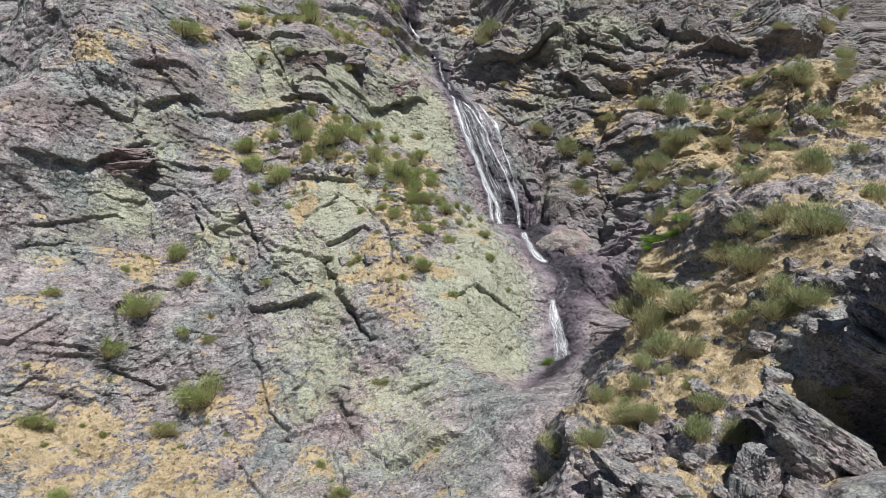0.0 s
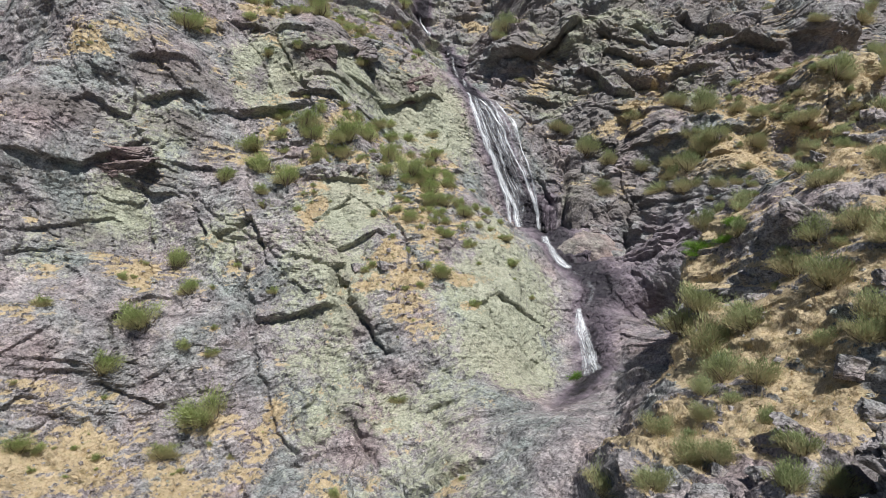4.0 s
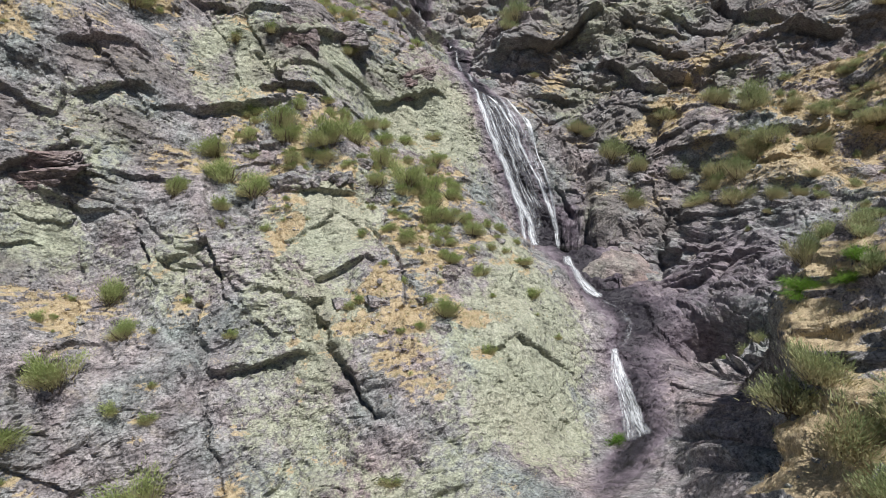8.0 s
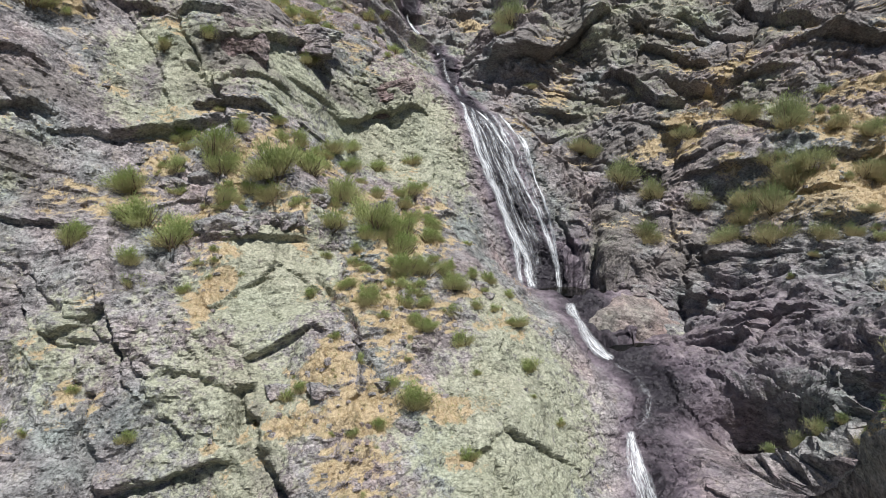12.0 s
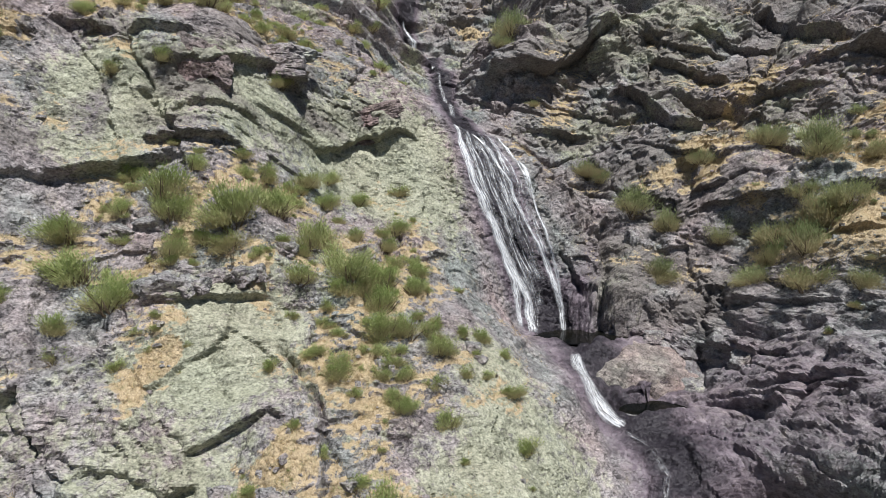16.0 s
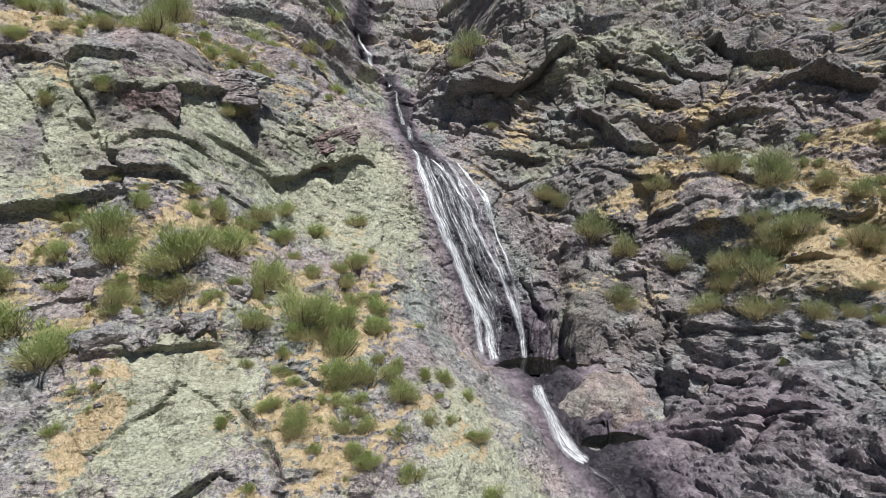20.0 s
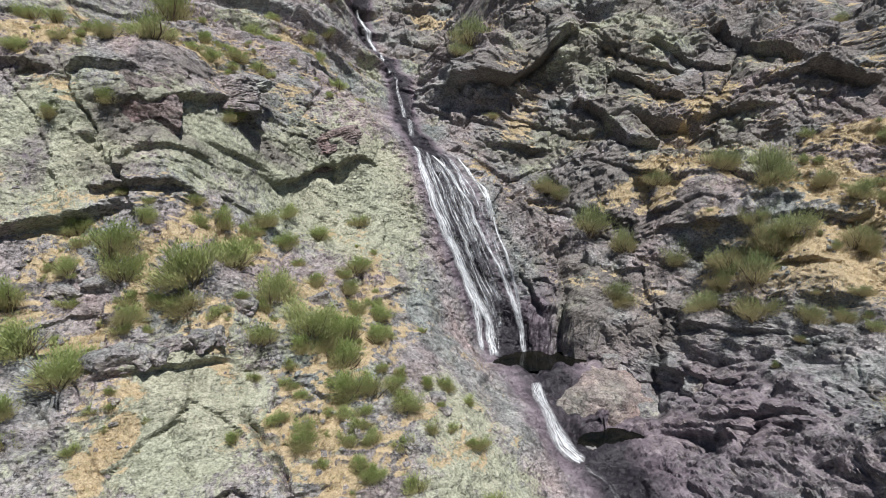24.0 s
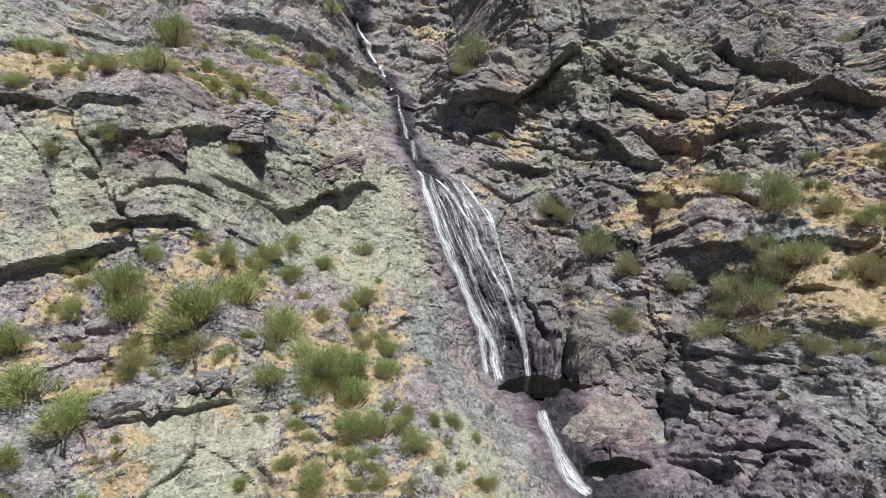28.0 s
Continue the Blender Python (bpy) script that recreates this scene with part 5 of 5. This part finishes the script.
BROOM_D = [
    (-19.3, 23.1, 1.1), (-5.6, 23.5, 1.1), (-21.3, 58.8, 2.3), (-25.7, 58.6, 1.6),
    (-17.3, 46.8, 1.5), (-2.8, 40.7, 0.9), (-1.6, 39.9, 1.5), (-4.0, 41.8, 0.6),
    (0.7, 37.9, 0.7), (3.9, 43.1, 0.9), (5.0, 40.6, 0.6), (1.3, 42.1, 0.4),
    (0.6, 43.5, 1.0), (-1.3, 43.8, 1.2), (-12.7, 38.2, 0.7), (-6.7, 40.1, 0.7),
]
BROOM = BROOM_A + BROOM_B + BROOM_C + BROOM_D
SCRUB_A = [
    (11.0, 66.6, 2.4), (13.6, 62.7, 2.6), (11.8, 65.7, 1.6), (15.9, 60.7, 2.1),
    (11.1, 103.3, 2.6), (5.7, 79.1, 2.5), (4.9, 78.2, 1.7), (21.5, 64.2, 2.2),
    (18.1, 64.6, 1.7), (23.2, 61.8, 2.5), (23.2, 57.7, 2.6), (22.3, 57.0, 2.6),
    (20.4, 57.1, 2.4), (21.8, 59.3, 2.1), (19.8, 56.1, 2.0), (21.2, 55.3, 2.3),
    (25.8, 61.0, 2.2), (27.0, 59.3, 1.8), (25.9, 56.1, 2.2), (22.0, 51.9, 1.6),
    (19.0, 54.8, 2.0), (33.1, 77.0, 2.1), (18.1, 58.8, 1.7), (13.9, 56.4, 2.0),
    (7.2, 72.8, 1.1), (10.3, 29.7, 2.6), (9.7, 27.9, 1.8), (11.4, 29.9, 1.9),
    (13.1, 31.9, 1.8), (13.2, 30.3, 1.7), (13.2, 27.9, 1.8), (15.2, 30.9, 1.7),
]
SCRUB_B = [
    (10.1, 26.8, 1.5), (8.8, 27.1, 1.1), (6.9, 24.3, 1.4), (7.5, 23.9, 1.1),
    (5.4, 23.3, 1.2), (3.8, 22.8, 1.4), (4.2, 23.8, 1.5), (56.8, 92.2, 2.6),
    (51.5, 78.9, 2.6), (31.9, 59.3, 2.6), (29.4, 56.6, 2.6), (22.4, 57.7, 2.4),
    (20.3, 53.2, 2.4), (14.1, 38.1, 1.5), (14.1, 33.1, 1.5), (14.9, 32.6, 1.5),
    (17.3, 35.3, 1.5), (19.6, 41.4, 1.5), (15.2, 35.2, 1.3), (9.2, 23.8, 0.9),
    (9.5, 22.4, 1.2), (9.8, 22.0, 0.8), (13.3, 27.3, 1.4), (12.6, 27.3, 1.4),
    (10.6, 31.6, 2.6), (11.3, 32.0, 1.9), (12.9, 37.7, 1.5), (21.3, 44.5, 2.2),
]
# green thicket high on the far slope
SCRUB_C = [
    (38.4, 70.1, 2.6),
    (54.5, 82.9, 2.6),
    (31.8, 60.4, 1.9),
    (52.3, 73.6, 2.2),
    (34.7, 59.1, 1.8),
    (28.7, 58.5, 1.2),
    (32.6, 56.8, 1.5),
    (44.5, 64.0, 1.8),
    (34.5, 69.6, 1.8),
    (26.7, 56.9, 1.2),
    (27.5, 66.1, 1),
]
SCRUB = SCRUB_A + SCRUB_B + SCRUB_C
FRESH = [
    (12.4, 36.2, 1.3), (12.8, 35.8, 1.1), (12.2, 35.7, 1.0), (13.3, 36.4, 1.1),
    (7.6, 34.4, 0.9),
]


def plant_out(spots, small, large, group, seed, tall=(0.8, 1.2)):
    rng = random.Random(seed)
    for s, u, size in spots:
        name, label, crown, stems = rng.choice(large if size > 1.0 else small)
        z = rng.uniform(*tall)
        m = Matrix.Translation(on_ground(s, u, -0.08)) @ pose(0, 0, 0, rng.uniform(-10, 14), rng.uniform(-12, 12), rng.uniform(0, 360))
        ob = tagged(bush(name, label, crown, stems), group=group)
        ob.matrix_world = m @ Matrix.Diagonal((size * rng.uniform(1.0, 1.3), size * rng.uniform(1.0, 1.3), size * z * 0.95, 1))


def strewn(number, want, size, seed, s_range, u_range):
    """Chance places where the mask is high."""
    rng, out = random.Random(seed), []
    while len(out) < number:
        s, u = rng.uniform(*s_range), rng.uniform(*u_range)
        if mask_at(want, s, u) > rng.uniform(0.2, 1.0):
            out.append((s, u, rng.uniform(*size) * rng.uniform(0.7, 1.0)))
    return out


def kinds(name, label, leaf, seed, n, flare, tall):
    small = [(name, "small " + label, *bush_meshes(seed + i, n, flare, 0.024, leaf, tall, 0.8)) for i in range(4)]
    large = [(name, label, *bush_meshes(seed + 10 + i, int(n * 2.4), flare, 0.0135, leaf, tall, 0.5)) for i in range(5)]
    return small, large


broom = kinds("broom_bush", "green broom bush with upright shoots on a rocky ledge", BROOM_GREEN, 200, 2200, 1.0, 1.0)
scrub = kinds("scrub_bush", "grey-green straggly scrub bush among dry grass", SCRUB_GREEN, 220, 2200, 1.0, 0.95)
fresh = kinds("green_shrub", "bright green leafy shrub in the gorge", FRESH_GREEN, 240, 1800, 2.0, 0.9)
BANK_SCRUB = bank_mask(GS, GU, 1.0) * np.clip(MASKS["grass"] + 0.25, 0, 1)
FAR_SCRUB = far_bank(GS, GU) * (1 - bank_mask(GS, GU, 1.0)) * np.clip(MASKS["grass"] + 0.3, 0, 1)
plant_out(BROOM, *broom, "broom bushes on the wall", 1)
plant_out(strewn(110, MASKS["grass"] * (GS < 4), (0.25, 0.7), 31, (-28, 4), (24, 74)), *broom, "broom bushes on the wall", 4)
plant_out(strewn(55, np.clip(MASKS["grass"] + 0.15, 0, 1), (0.5, 1.2), 35, (-15, -0.5), (44, 59)), *broom, "broom bushes on the wall", 8)
plant_out(strewn(55, np.clip(MASKS["grass"] + 0.15, 0, 1), (0.4, 1.1), 36, (-24, -4), (62, 82)), *broom, "broom bushes on the wall", 9)
plant_out(SCRUB, *scrub, "scrub bushes on the slope", 2, (0.9, 1.35))
plant_out(strewn(64, BANK_SCRUB, (0.5, 1.4), 32, (5, 26), (19, 50)), *scrub, "scrub bushes on the slope", 5, (0.9, 1.35))
plant_out(strewn(70, FAR_SCRUB, (0.4, 1.2), 33, (17, 34), (44, 70)), *scrub, "scrub bushes on the slope", 6, (0.9, 1.35))
FLANK_SCRUB = 4 * bank_mask(GS, GU, 3.0) * (1 - bank_mask(GS, GU, 3.0)) * (GS > 13.5)
plant_out(strewn(40, FLANK_SCRUB, (0.6, 1.4), 34, (13.5, 20), (35, 42)), *scrub, "scrub bushes on the slope", 7, (0.9, 1.35))
plant_out(FRESH, *fresh, "bright shrubs in the gorge", 3, (0.6, 0.9))


def grass_stuff(name, mat, want, number, length, width, seed, label):
    """Tufts strewn where the mask is high."""
    rng = np.random.RandomState(seed)
    s, u = rng.uniform(-32, 34, number * 6), rng.uniform(17, 86, number * 6)
    keep = mask_at(want, s, u) > rng.uniform(0.25, 1.0, len(s))
    s, u = s[keep][:number], u[keep][:number]
    root = at_ground(s, u)
    per = 5
    root = np.repeat(root, per, 0) + rng.normal(0, 0.05, (len(s) * per, 3))
    n = len(root)
    way = rng.normal(0, 0.5, (n, 3)) + np.array([0, -0.25, 0.8])
    way[:, 2] = np.abs(way[:, 2])
    way /= np.linalg.norm(way, axis=1)[:, None]
    co, tri = blades(rng, n, root, root + way * rng.uniform(0.4, 1.0, n)[:, None] * length, width, True)
    return tagged(new(name, mesh_of(name, co, tri, mat, True)), label, "grass", kind="stuff")


grass_stuff("dry_grass", STRAW, MASKS["grass"], 42000, 0.26, 0.016, 7, "dry straw-coloured grass tufts on the ledges")
grass_stuff("green_grass", BROOM_GREEN, np.clip(MASKS["grass"] * 0.8 + 0.25 * (MASKS["lichen"] > 0.6), 0, 1) * smooth(-0.1, 0.5, fbm(GS / 1.6, GU / 1.6, 83, 3)), 9000, 0.22, 0.016, 8, "small green herbs between the rocks")



def loose_stones(number, seed):
    """Chips of slate strewn over the turf, as one heap."""
    rng = np.random.RandomState(seed)
    s, u = rng.uniform(-28, 30, number * 8), rng.uniform(19, 72, number * 8)
    keep = mask_at(MASKS["grass"], s, u) > rng.uniform(0.25, 1.0, len(s))
    s, u = s[keep][:number], u[keep][:number]
    ball = np.array([(-1, -1, -0.5), (1, -1, -0.5), (1, 1, -0.5), (-1, 1, -0.5), (-0.7, -0.6, 0.5), (0.8, -0.7, 0.6), (0.6, 0.8, 0.4), (-0.8, 0.6, 0.6)])
    quads = np.array([(3, 2, 1, 0), (4, 5, 6, 7), (0, 1, 5, 4), (1, 2, 6, 5), (2, 3, 7, 6), (3, 0, 4, 7)])
    n = len(s)
    size = rng.uniform(0.04, 0.2, (n, 1, 1)) ** 1.2 * rng.uniform(0.6, 1.4, (n, 1, 3))
    co = ball[None] * (1 + rng.normal(0, 0.18, (n, 8, 3))) * size
    a = rng.uniform(0, 2 * np.pi, n)
    ca, sa = np.cos(a)[:, None], np.sin(a)[:, None]
    co = np.stack([co[..., 0] * ca - co[..., 1] * sa, co[..., 0] * sa + co[..., 1] * ca, co[..., 2]], -1) + at_ground(s, u, 0.03)[:, None]
    faces = (quads[None] + 8 * np.arange(n)[:, None, None]).reshape(-1, 4)
    return tagged(new("loose_stones", mesh_of("loose_stones", co.reshape(-1, 3), faces, LOOSE, True)), "small grey slate chips strewn over dry grass", "stones", kind="stuff")


loose_stones(1800, 12)
